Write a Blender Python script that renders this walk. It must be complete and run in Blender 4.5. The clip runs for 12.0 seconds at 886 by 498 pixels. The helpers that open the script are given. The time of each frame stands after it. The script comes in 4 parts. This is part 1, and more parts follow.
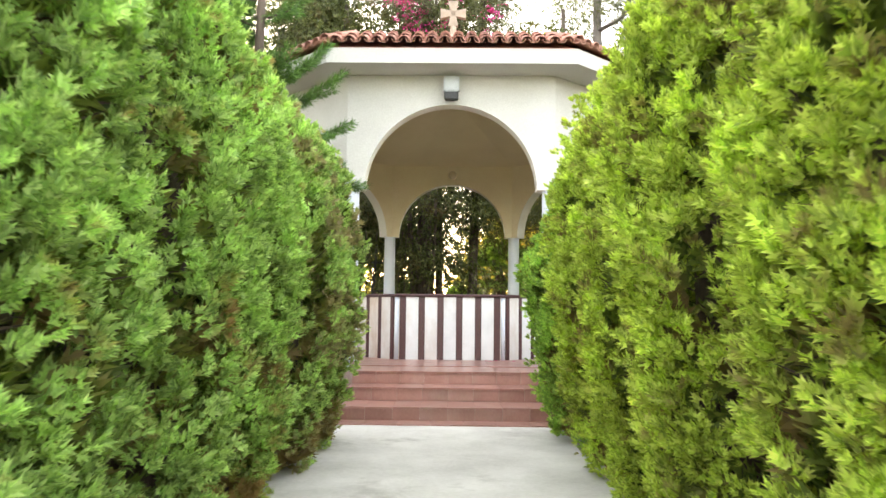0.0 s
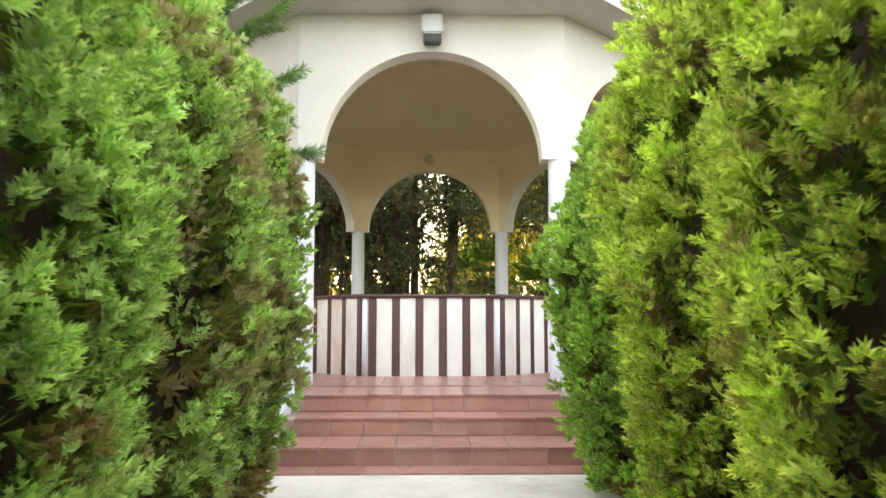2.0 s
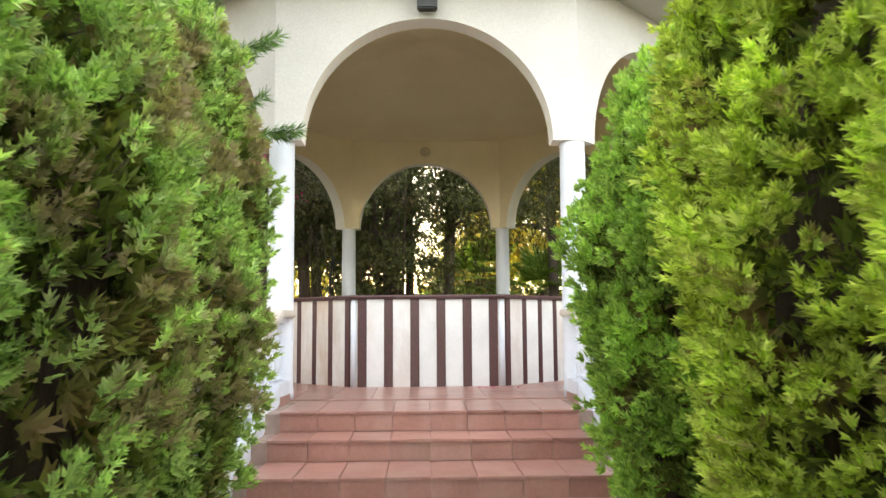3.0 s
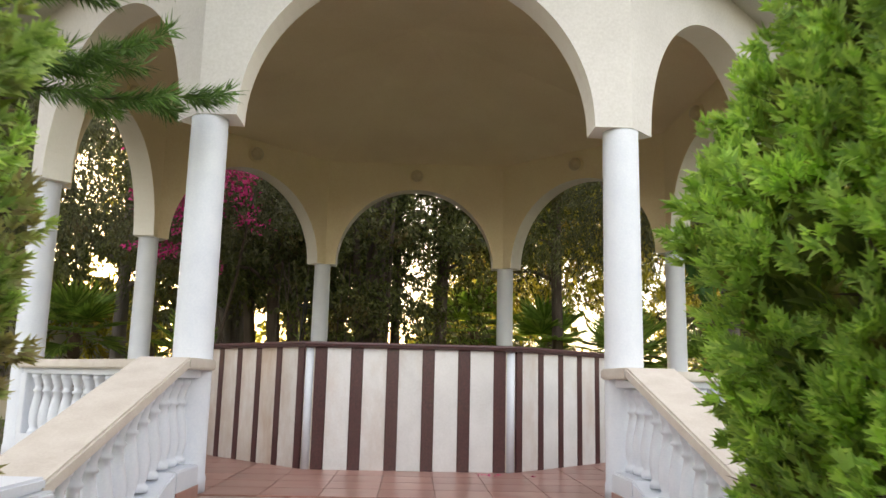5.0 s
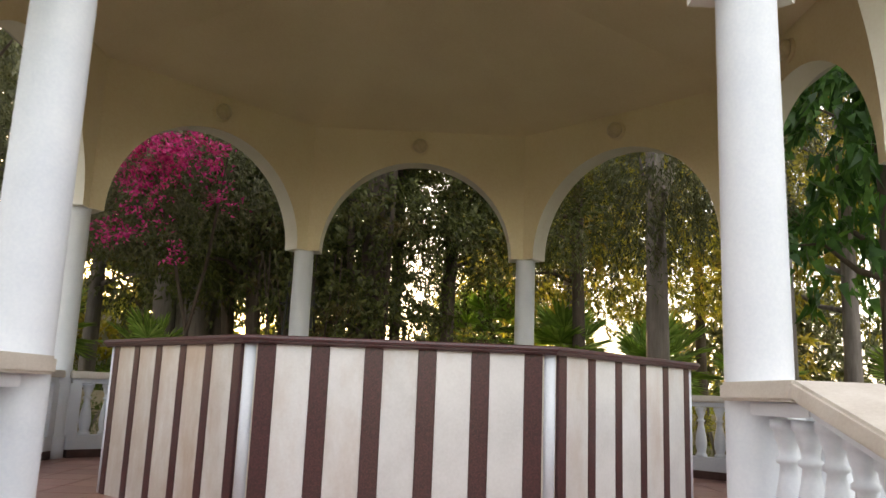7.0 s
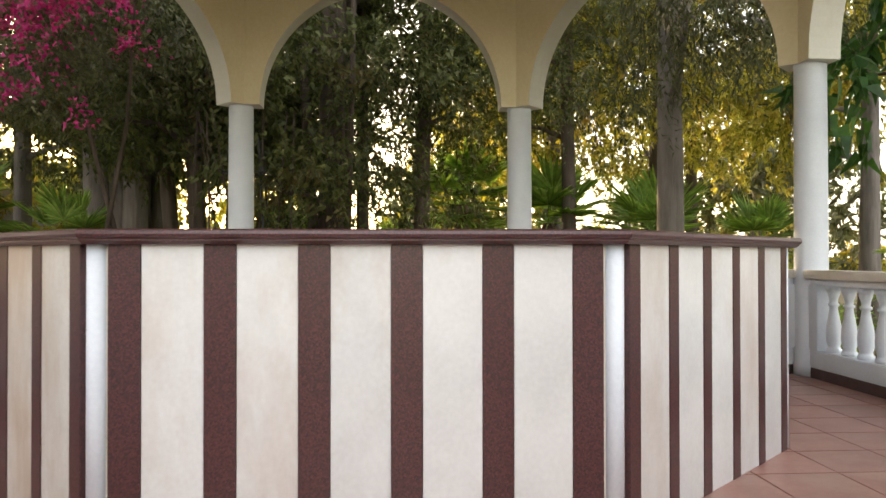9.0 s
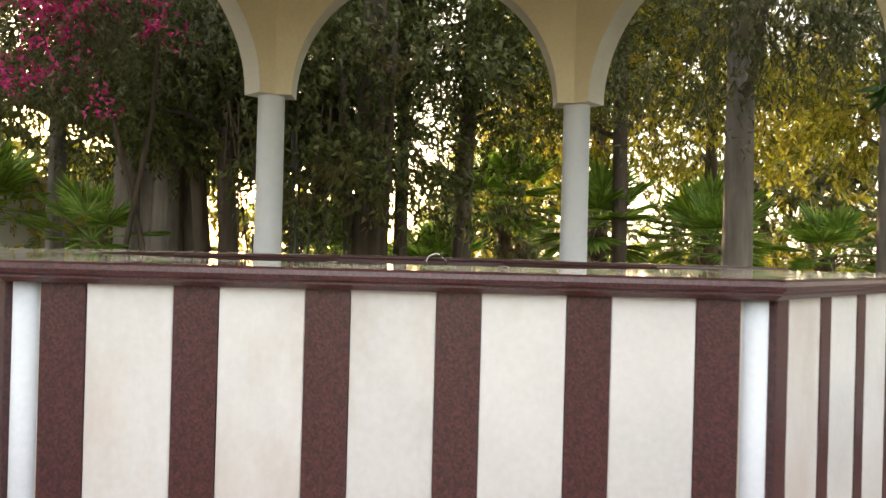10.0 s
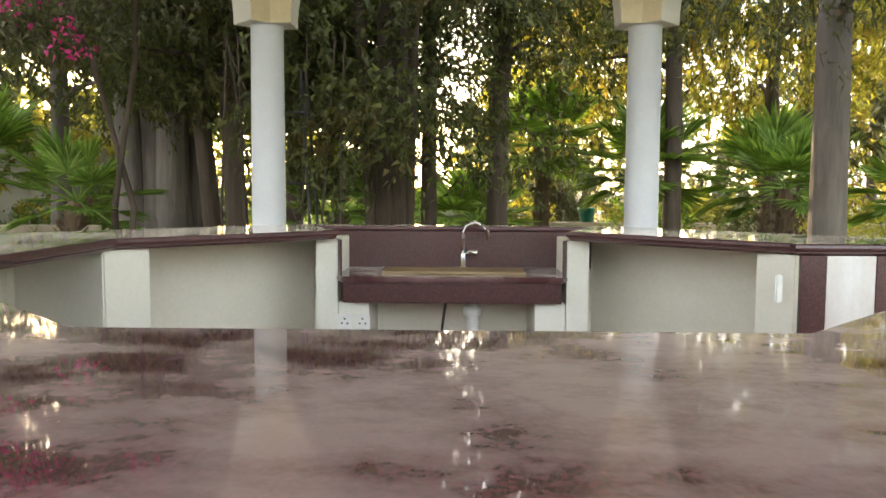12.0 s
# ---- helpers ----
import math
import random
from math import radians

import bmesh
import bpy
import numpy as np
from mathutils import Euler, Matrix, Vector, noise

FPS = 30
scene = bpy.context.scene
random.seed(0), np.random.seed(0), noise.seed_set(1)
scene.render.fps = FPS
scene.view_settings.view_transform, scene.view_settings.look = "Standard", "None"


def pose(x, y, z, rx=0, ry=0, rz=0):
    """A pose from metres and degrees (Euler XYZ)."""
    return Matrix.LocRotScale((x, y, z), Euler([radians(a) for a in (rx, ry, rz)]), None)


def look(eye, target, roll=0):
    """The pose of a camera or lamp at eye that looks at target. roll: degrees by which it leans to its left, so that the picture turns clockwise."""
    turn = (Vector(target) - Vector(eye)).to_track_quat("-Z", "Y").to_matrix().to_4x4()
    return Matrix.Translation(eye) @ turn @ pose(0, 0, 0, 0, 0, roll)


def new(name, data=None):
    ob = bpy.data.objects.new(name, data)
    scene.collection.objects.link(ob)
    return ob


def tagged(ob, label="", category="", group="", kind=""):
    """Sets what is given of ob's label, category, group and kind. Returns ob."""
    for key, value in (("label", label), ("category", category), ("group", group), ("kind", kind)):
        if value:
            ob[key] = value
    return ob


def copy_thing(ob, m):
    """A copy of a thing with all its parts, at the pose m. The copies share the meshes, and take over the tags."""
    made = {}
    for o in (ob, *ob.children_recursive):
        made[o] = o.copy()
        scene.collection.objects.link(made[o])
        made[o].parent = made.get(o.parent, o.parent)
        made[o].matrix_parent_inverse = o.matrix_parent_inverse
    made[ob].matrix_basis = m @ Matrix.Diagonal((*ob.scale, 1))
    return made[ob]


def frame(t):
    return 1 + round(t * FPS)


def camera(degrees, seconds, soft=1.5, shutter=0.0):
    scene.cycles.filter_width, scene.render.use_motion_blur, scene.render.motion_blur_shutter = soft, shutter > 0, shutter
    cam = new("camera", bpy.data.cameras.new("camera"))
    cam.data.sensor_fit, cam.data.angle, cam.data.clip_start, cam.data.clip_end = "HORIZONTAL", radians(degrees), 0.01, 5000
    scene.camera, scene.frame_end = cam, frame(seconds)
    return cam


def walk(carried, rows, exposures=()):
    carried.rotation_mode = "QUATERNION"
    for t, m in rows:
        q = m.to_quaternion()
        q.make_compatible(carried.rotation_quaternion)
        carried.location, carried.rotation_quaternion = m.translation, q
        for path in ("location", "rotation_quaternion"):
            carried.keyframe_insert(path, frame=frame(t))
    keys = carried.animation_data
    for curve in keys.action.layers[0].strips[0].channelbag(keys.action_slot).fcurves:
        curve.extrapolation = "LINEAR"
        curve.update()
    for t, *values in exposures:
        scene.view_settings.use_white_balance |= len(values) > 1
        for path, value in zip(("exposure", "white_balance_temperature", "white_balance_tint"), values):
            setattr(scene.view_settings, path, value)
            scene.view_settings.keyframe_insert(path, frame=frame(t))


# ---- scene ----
cam = camera(59.1, 12.0, shutter=0.3)
PATH = [
    (0, (0.066, -15.578, 1.232), (0.037, -13.585, 1.399), 0.6),
    (0.5, (0.054, -14.911, 1.239), (0.028, -12.919, 1.418), 0.5),
    (1, (-0.003, -14.302, 1.223), (-0.018, -12.312, 1.425), 0.8),
    (1.5, (0.012, -13.605, 1.212), (0.046, -11.617, 1.424), 0.3),
    (2, (-0.054, -12.956, 1.184), (-0.014, -10.965, 1.373), 0.0),
    (2.5, (-0.046, -12.375, 1.187), (0.008, -10.384, 1.364), -0.5),
    (4.3, (-0.087, -10.189, 1.217), (-0.041, -8.212, 1.515), 0.3),
    (4.5, (-0.06, -9.891, 1.206), (0.018, -7.916, 1.511), 1.1),
    (5, (0.014, -9.317, 1.25), (0.084, -7.346, 1.584), 1.3),
    (5.5, (0.042, -8.679, 1.257), (0.077, -6.711, 1.614), 1.4),
    (6, (0.08, -8.095, 1.28), (0.081, -6.129, 1.647), 1.7),
    (6.5, (0.079, -7.534, 1.282), (0.083, -5.568, 1.65), 2.3),
    (7, (0.108, -6.967, 1.27), (0.158, -5.001, 1.635), 2.2),
    (7.5, (0.062, -6.419, 1.264), (0.089, -4.438, 1.537), 1.0),
    (7.7, (0.072, -6.167, 1.254), (0.1, -4.18, 1.488), 0.8),
    (9.3, (0.132, -4.689, 1.529), (0.272, -2.694, 1.535), -0.1),
    (9.5, (0.161, -4.503, 1.545), (0.272, -2.506, 1.596), 0.5),
    (10, (0.084, -4.14, 1.625), (0.119, -2.14, 1.631), 1.5),
    (10.5, (0.059, -3.797, 1.752), (0.102, -1.797, 1.733), 1.0),
    (11, (0.116, -3.413, 1.774), (0.096, -1.413, 1.753), 0.3),
    (11.5, (0.072, -3.033, 1.785), (0.012, -1.035, 1.728), 0.2),
    (12, (0.032, -2.748, 1.797), (-0.006, -0.753, 1.648), 0.3),
]
walk(cam, [(t, look(eye, target, roll)) for t, eye, target, roll in PATH],
     exposures=[(0.0, 2.32, 7000, 12), (2.5, 2.28, 7100, 13), (4.5, 1.87, 7200, 15), (5.5, 1.55, 7300, 17), (7.5, 1.68, 7300, 17), (9.5, 1.95, 7350, 14), (10.0, 1.95, 7350, 13), (11.5, 2.28, 7500, 12), (12.0, 2.45, 6850, 12)])

# ---- light: low evening sun behind the trees, clear sky ----
SUN_AZ, SUN_EL = 21.9, 6.9
world = bpy.data.worlds.new("sky")
world.use_nodes = True
scene.world = world
wn = world.node_tree.nodes
sky = wn.new("ShaderNodeTexSky")
sky.sky_type, sky.sun_disc = "NISHITA", False
sky.sun_elevation, sky.sun_rotation = radians(SUN_EL), radians(-SUN_AZ)
sky.air_density, sky.dust_density = 1.0, 1.6
wn["Background"].inputs["Strength"].default_value = 0.15
veil = wn.new("ShaderNodeMix")      # thin, even high haze over the clear sky
veil.data_type, veil.blend_type = "RGBA", "ADD"
veil.inputs[0].default_value = 1.0
veil.inputs[7].default_value = (4.0, 4.05, 4.1, 1)
world.node_tree.links.new(sky.outputs[0], veil.inputs[6])
world.node_tree.links.new(veil.outputs[2], wn["Background"].inputs["Color"])
SUN_DIR = Vector((-math.sin(radians(SUN_AZ)), math.cos(radians(SUN_AZ)), math.tan(radians(SUN_EL)))).normalized()
sun_data = bpy.data.lights.new("sun", "SUN")
sun_data.energy, sun_data.angle, sun_data.color = 3.0, radians(0.6), (1.0, 0.78, 0.5)
sun_lamp = new("sun", sun_data)
sun_lamp.matrix_world = look(SUN_DIR * 50, (0, 0, 0))


# ---- materials ----
class Nodes:
    def __init__(self, name):
        self.mat = bpy.data.materials.new(name)
        self.mat.use_nodes = True
        self.tree = self.mat.node_tree
        self.bsdf = self.tree.nodes["Principled BSDF"]

    def add(self, kind, **values):
        n = self.tree.nodes.new(kind)
        for key, value in values.items():
            n.inputs[key].default_value = value
        return n

    def link(self, a, b):
        self.tree.links.new(a, b)

    def coords(self):
        return self.tree.nodes.new("ShaderNodeTexCoord").outputs["Object"]

    def noise(self, vec, scale, detail=4.0, rough=0.55, stretch=None):
        if stretch:
            mp = self.add("ShaderNodeMapping", Scale=stretch)
            self.link(vec, mp.inputs["Vector"])
            vec = mp.outputs[0]
        n = self.add("ShaderNodeTexNoise", Scale=scale, Detail=detail, Roughness=rough)
        self.link(vec, n.inputs["Vector"])
        return n.outputs["Fac"]

    def ramp(self, fac, stops):
        r = self.tree.nodes.new("ShaderNodeValToRGB")
        while len(r.color_ramp.elements) < len(stops):
            r.color_ramp.elements.new(0.5)
        for e, (p, c) in zip(r.color_ramp.elements, stops):
            e.position = p
            e.color = (*c, 1) if len(c) == 3 else c
        self.link(fac, r.inputs[0])
        return r.outputs[0]

    def mix(self, fac, a, b, kind="MIX"):
        m = self.tree.nodes.new("ShaderNodeMix")
        m.data_type, m.blend_type = "RGBA", kind
        for socket, value in ((m.inputs[0], fac), (m.inputs[6], a), (m.inputs[7], b)):
            if hasattr(value, "is_linked"):
                self.link(value, socket)
            elif isinstance(value, (int, float)):
                socket.default_value = value
            else:
                socket.default_value = (*value, 1)
        return m.outputs[2]

    def bump(self, height, strength, distance=0.01):
        b = self.add("ShaderNodeBump", Strength=strength, Distance=distance)
        self.link(height, b.inputs["Height"])
        self.link(b.outputs[0], self.bsdf.inputs["Normal"])

    def colour(self, socket):
        self.link(socket, self.bsdf.inputs["Base Color"])

    def rough(self, value):
        if hasattr(value, "is_linked"):
            self.link(value, self.bsdf.inputs["Roughness"])
        else:
            self.bsdf.inputs["Roughness"].default_value = value

    def random(self):
        return self.tree.nodes.new("ShaderNodeObjectInfo").outputs["Random"]

    def island(self):
        return self.tree.nodes.new("ShaderNodeNewGeometry").outputs["Random Per Island"]


G3 = lambda v: (v, v, v)


def plain(name, lo, hi, scale=3.0, fine=60.0, rough=0.6, bump=0.2, dist=0.004, dirt=None, dirt_scale=1.3, dirt_range=(0.55, 0.75), random=0.0, stretch=None, metal=0.0):
    """Two-scale painted, plastered or stone surface with optional stains."""
    n = Nodes(name)
    co = n.coords()
    if random:
        shift = n.add("ShaderNodeVectorMath")
        shift.operation = "ADD"
        n.link(co, shift.inputs[0])
        scaled = n.add("ShaderNodeVectorMath")
        scaled.operation = "SCALE"
        scaled.inputs["Scale"].default_value = 9.0
        n.link(n.ramp(n.random(), [(0, (0, 1, 0.3)), (1, (1, 0, 0.9))]), scaled.inputs[0])
        n.link(scaled.outputs[0], shift.inputs[1])
        co = shift.outputs[0]
    c = n.ramp(n.noise(co, scale, 5, stretch=stretch), [(0.3, lo), (0.7, hi)])
    f = n.noise(co, fine, 3, stretch=stretch)
    c = n.mix(0.25, c, n.ramp(f, [(0.3, G3(0.35)), (0.7, G3(0.65))]), "OVERLAY")
    if dirt:
        d = n.ramp(n.noise(co, dirt_scale, 6, 0.65, stretch=(1, 1, 0.35)), [(dirt_range[0], G3(0)), (dirt_range[1], G3(0.75))])
        c = n.mix(d, c, dirt)
    if random:
        c = n.mix(1.0, c, n.ramp(n.random(), [(0, G3(1 - random)), (1, G3(1))]), "MULTIPLY")
    n.colour(c)
    n.rough(rough)
    n.bsdf.inputs["Metallic"].default_value = metal
    n.bump(f, bump, dist)
    return n.mat


def granite(name, dusty):
    n = Nodes(name)
    co = n.coords()
    v = n.add("ShaderNodeTexVoronoi", Scale=170.0)
    n.link(co, v.inputs["Vector"])
    c = n.ramp(v.outputs["Color"], [(0.15, (0.032, 0.016, 0.018)), (0.5, (0.07, 0.026, 0.028)), (0.85, (0.145, 0.046, 0.046))])
    c = n.mix(0.4, c, n.ramp(n.noise(co, 90, 4), [(0.35, (0.034, 0.016, 0.017)), (0.7, (0.09, 0.034, 0.035))]))
    if dusty:
        big = n.noise(co, 1.6, 6, 0.6)
        streak = n.noise(co, 4.5, 9, 0.7, stretch=(1.0, 1.4, 1))
        dust = n.ramp(n.mix(0.55, big, streak), [(0.44, G3(0.06)), (0.49, G3(0.4)), (0.57, G3(0.68))])
        c = n.mix(dust, c, (0.2, 0.115, 0.12))
        n.rough(n.ramp(dust, [(0.06, G3(0.015)), (0.7, G3(0.055))]))
        n.link(n.ramp(dust, [(0.06, G3(0.02)), (0.7, G3(0.32))]), n.bsdf.inputs["Sheen Weight"])
        n.bsdf.inputs["Sheen Tint"].default_value = (0.85, 0.76, 0.66, 1)
        n.bsdf.inputs["Sheen Roughness"].default_value = 0.4
        n.bump(n.noise(co, 9, 3), 0.05, 0.003)
    else:
        n.rough(0.32)
        n.bump(n.noise(co, 150, 2), 0.15, 0.001)
    n.colour(c)
    n.bsdf.inputs["Specular IOR Level"].default_value = 0.6
    return n.mat


def foliage(name, dark, mid, light, dead=None, dead_scale=1.6, dead_range=(0.6, 0.72), trans=0.48, rough=0.5):
    """Leaves: tone by leaf, tint by patch, some dead patches, light through the blade."""
    n = Nodes(name)
    co = n.coords()
    c = n.ramp(n.island(), [(0.0, dark), (0.5, mid), (1.0, light)])
    patch = n.ramp(n.noise(co, 2.3, 3), [(0.3, G3(0.72)), (0.7, G3(1.25))])
    c = n.mix(1.0, c, patch, "MULTIPLY")
    c = n.mix(1.0, c, n.ramp(n.noise(co, 8.0, 2), [(0.35, G3(0.8)), (0.65, G3(1.22))]), "MULTIPLY")
    if dead:
        d = n.ramp(n.noise(co, dead_scale, 4, 0.6), [(dead_range[0], G3(0)), (dead_range[1], G3(0.85))])
        c = n.mix(d, c, dead)
    n.colour(c)
    n.rough(rough)
    n.bsdf.inputs["Specular IOR Level"].default_value = 0.25
    t = n.add("ShaderNodeBsdfTranslucent")
    n.link(n.mix(1.0, c, (1.0, 1.15, 0.55), "MULTIPLY"), t.inputs["Color"])
    m = n.add("ShaderNodeMixShader", Fac=trans)
    n.link(n.bsdf.outputs[0], m.inputs[1])
    n.link(t.outputs[0], m.inputs[2])
    n.link(m.outputs[0], n.tree.nodes["Material Output"].inputs["Surface"])
    return n.mat


def bark(name, lo, hi, scale=9.0):
    n = Nodes(name)
    co = n.coords()
    f = n.noise(co, scale, 6, 0.65, stretch=(1, 1, 0.12))
    c = n.ramp(f, [(0.3, lo), (0.7, hi)])
    c = n.mix(0.4, c, n.ramp(n.noise(co, 1.5, 3), [(0.3, lo), (0.7, hi)]))
    n.colour(c)
    n.rough(0.9)
    n.bump(f, 0.9, 0.04)
    return n.mat


PLASTER = plain("white_plaster", (0.49, 0.475, 0.45), (0.58, 0.565, 0.54), 1.2, 45, 0.85, 0.25, 0.003, (0.55, 0.5, 0.42), 0.9, (0.62, 0.85))
PAINT = plain("white_paint", (0.61, 0.65, 0.72), (0.7, 0.735, 0.79), 2.5, 70, 0.55, 0.15, 0.002, (0.5, 0.46, 0.4), 2.0, (0.66, 0.85))
CEILING = plain("inner_plaster", (0.71, 0.61, 0.41), (0.79, 0.695, 0.485), 0.8, 40, 0.9, 0.2, 0.003)
# paler than the plaster: light painted onto arch reveals; also the piers' cream-white
REVEAL = plain("cream_white_paint", (0.74, 0.72, 0.64), (0.8, 0.78, 0.71), 1.5, 50, 0.7, 0.2, 0.002, (0.6, 0.54, 0.44), 1.5, (0.66, 0.85))
RAIL = plain("cream_stone", (0.5, 0.45, 0.395), (0.61, 0.565, 0.51), 4, 90, 0.6, 0.25, 0.002, (0.4, 0.33, 0.26), 6.0, (0.6, 0.8))
PANEL = plain("cream_marble", (0.62, 0.612, 0.605), (0.725, 0.715, 0.71), 3, 55, 0.35, 0.05, 0.001, (0.47, 0.34, 0.26), 1.6, (0.49, 0.75), 0.07)
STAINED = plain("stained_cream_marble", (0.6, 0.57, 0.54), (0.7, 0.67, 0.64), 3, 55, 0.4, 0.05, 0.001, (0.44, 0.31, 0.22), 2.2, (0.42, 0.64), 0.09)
GRANITE = granite("red_granite", False)
WORKTOP = granite("dusty_polished_granite", True)
TILE = plain("red_floor_tile", (0.34, 0.165, 0.13), (0.46, 0.24, 0.2), 3, 40, 0.32, 0.12, 0.001, (0.5, 0.36, 0.3), 2.0, (0.5, 0.8), 0.22)
GROUT = plain("grey_grout", (0.3, 0.22, 0.19), (0.42, 0.33, 0.28), 8, 70, 0.9)
SKIRT = plain("dark_skirting", (0.05, 0.03, 0.028), (0.1, 0.055, 0.05), 6, 60, 0.4)
CONCRETE = plain("worn_concrete", (0.46, 0.445, 0.41), (0.66, 0.64, 0.6), 1.4, 30, 0.8, 0.4, 0.006, (0.25, 0.23, 0.2), 1.1, (0.56, 0.72))
SOIL = plain("dry_soil_and_litter", (0.08, 0.06, 0.035), (0.2, 0.15, 0.09), 1.5, 14, 0.95, 0.9, 0.03, (0.07, 0.1, 0.03), 0.6, (0.45, 0.6))
ROOF = plain("terracotta", (0.46, 0.2, 0.15), (0.6, 0.32, 0.25), 5, 50, 0.75, 0.3, 0.003, (0.22, 0.14, 0.11), 3, (0.55, 0.75), 0.3)
STONE = plain("pale_cross_stone", (0.33, 0.26, 0.2), (0.45, 0.37, 0.3), 6, 60, 0.8)
GARDEN_WALL = plain("cream_garden_wall", (0.45, 0.38, 0.27), (0.58, 0.5, 0.38), 1.5, 30, 0.9, 0.3, 0.004, (0.3, 0.24, 0.16), 1, (0.5, 0.75))
BLACK = plain("black_metal", (0.015, 0.015, 0.016), (0.03, 0.03, 0.03), 10, 80, 0.45)
GREYMETAL = plain("grey_metal", (0.4, 0.42, 0.44), (0.5, 0.52, 0.54), 10, 80, 0.4)
CHROME = plain("chrome", (0.7, 0.7, 0.7), (0.8, 0.8, 0.8), 5, 60, 0.12, 0.02, 0.001, metal=1.0)
LAMPGLASS = plain("amber_lamp_glass", (0.5, 0.42, 0.27), (0.6, 0.52, 0.36), 20, 90, 0.3)
PLASTIC = plain("white_plastic", (0.72, 0.72, 0.7), (0.8, 0.8, 0.78), 6, 70, 0.4)
GREENPOT = plain("green_pot", (0.02, 0.18, 0.13), (0.03, 0.26, 0.19), 6, 60, 0.5)
WOODBOARD = plain("worn_wood", (0.24, 0.16, 0.08), (0.38, 0.27, 0.15), 4, 40, 0.7, stretch=(1, 12, 12))
GLASS = Nodes("lamp_glass").mat
GLASS.node_tree.nodes["Principled BSDF"].inputs["Transmission Weight"].default_value = 1.0
GLASS.node_tree.nodes["Principled BSDF"].inputs["Roughness"].default_value = 0.05
THUJA_LIME = foliage("lime_thuja", (0.28, 0.38, 0.07), (0.58, 0.67, 0.13), (0.78, 0.83, 0.24), (0.26, 0.17, 0.09), 3.2, (0.56, 0.66))
THUJA_GREEN = foliage("green_thuja", (0.23, 0.36, 0.11), (0.44, 0.6, 0.2), (0.62, 0.76, 0.3), (0.4, 0.2, 0.1), 1.9, (0.57, 0.66))
THUJA_PATCHY = foliage("patchy_thuja", (0.23, 0.36, 0.11), (0.44, 0.6, 0.2), (0.62, 0.76, 0.3), (0.38, 0.27, 0.18), 2.6, (0.47, 0.57))
THUJA_DARK = foliage("dark_thuja", (0.2, 0.34, 0.08), (0.35, 0.52, 0.12), (0.52, 0.66, 0.17), (0.13, 0.085, 0.04), 1.7, (0.7, 0.8))
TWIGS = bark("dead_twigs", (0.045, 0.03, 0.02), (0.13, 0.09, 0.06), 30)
PINE = foliage("pine_needles", (0.05, 0.11, 0.03), (0.1, 0.19, 0.05), (0.17, 0.29, 0.08), None, trans=0.3)
LEAF_DARK = foliage("dark_evergreen", (0.055, 0.066, 0.026), (0.1, 0.115, 0.04), (0.17, 0.18, 0.065), (0.15, 0.1, 0.04), 0.8, (0.54, 0.68), 0.3)
LEAF_GREY = foliage("grey_green_leaves", (0.075, 0.08, 0.046), (0.125, 0.13, 0.072), (0.2, 0.2, 0.115), (0.17, 0.12, 0.06), 0.7, (0.58, 0.72), 0.3)
# low sun through the leaves is put into this raised golden colour
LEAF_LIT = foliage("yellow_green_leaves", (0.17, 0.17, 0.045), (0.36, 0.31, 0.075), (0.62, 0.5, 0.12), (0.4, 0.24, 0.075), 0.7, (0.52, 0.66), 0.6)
LEAF_BROAD = foliage("broad_leaves", (0.035, 0.09, 0.03), (0.07, 0.16, 0.045), (0.13, 0.26, 0.07), None, trans=0.4, rough=0.3)
PALM = foliage("palm_blades", (0.11, 0.19, 0.04), (0.22, 0.34, 0.08), (0.38, 0.48, 0.14), (0.3, 0.24, 0.06), 0.9, (0.66, 0.8), 0.45)
PETAL = foliage("magenta_bracts", (0.5, 0.025, 0.2), (0.7, 0.05, 0.31), (0.84, 0.12, 0.43), None, trans=0.45)
SILVER = foliage("silver_leaves", (0.12, 0.15, 0.12), (0.2, 0.24, 0.2), (0.32, 0.36, 0.3), None)
GOLD = foliage("golden_leaves", (0.2, 0.2, 0.015), (0.38, 0.34, 0.02), (0.5, 0.45, 0.04), None, trans=0.5)
GRASS = foliage("grass_blades", (0.04, 0.075, 0.012), (0.08, 0.13, 0.02), (0.16, 0.2, 0.04), (0.2, 0.15, 0.06), 0.8, (0.5, 0.7))
BARK_DARK = bark("dark_bark", (0.045, 0.034, 0.026), (0.14, 0.105, 0.08))
BARK_GREY = bark("grey_bark", (0.09, 0.078, 0.07), (0.27, 0.235, 0.21))
PALE_BARK = bark("pale_dead_bark", (0.3, 0.27, 0.23), (0.5, 0.46, 0.4))
PALM_BARK = bark("palm_fibre", (0.06, 0.04, 0.025), (0.19, 0.13, 0.08), 14)


# ---- mesh helpers ----
def mesh_of(name, vs, fs, mat, smooth=False):
    me = bpy.data.meshes.new(name)
    me.from_pydata(vs, [], fs)
    me.materials.append(mat)
    if smooth:
        me.polygons.foreach_set("use_smooth", [True] * len(me.polygons))
    me.update()
    return me


def quads(name, v, mat):
    """One mesh of many loose leaves from an array (n, corners, 3)."""
    n, k = v.shape[:2]
    me = bpy.data.meshes.new(name)
    me.vertices.add(k * n)
    me.vertices.foreach_set("co", np.ascontiguousarray(v, dtype=np.float32).ravel())
    me.loops.add(k * n)
    me.loops.foreach_set("vertex_index", np.arange(k * n, dtype=np.int32))
    me.polygons.add(n)
    me.polygons.foreach_set("loop_start", np.arange(0, k * n, k, dtype=np.int32))
    me.materials.append(mat)
    me.update(calc_edges=True)
    return me


def child(name, me, parent, label="", at=None):
    ob = new(name, me)
    ob.parent = parent
    if at is not None:
        ob.matrix_basis = at
    if label:
        ob["label"] = label
    return ob


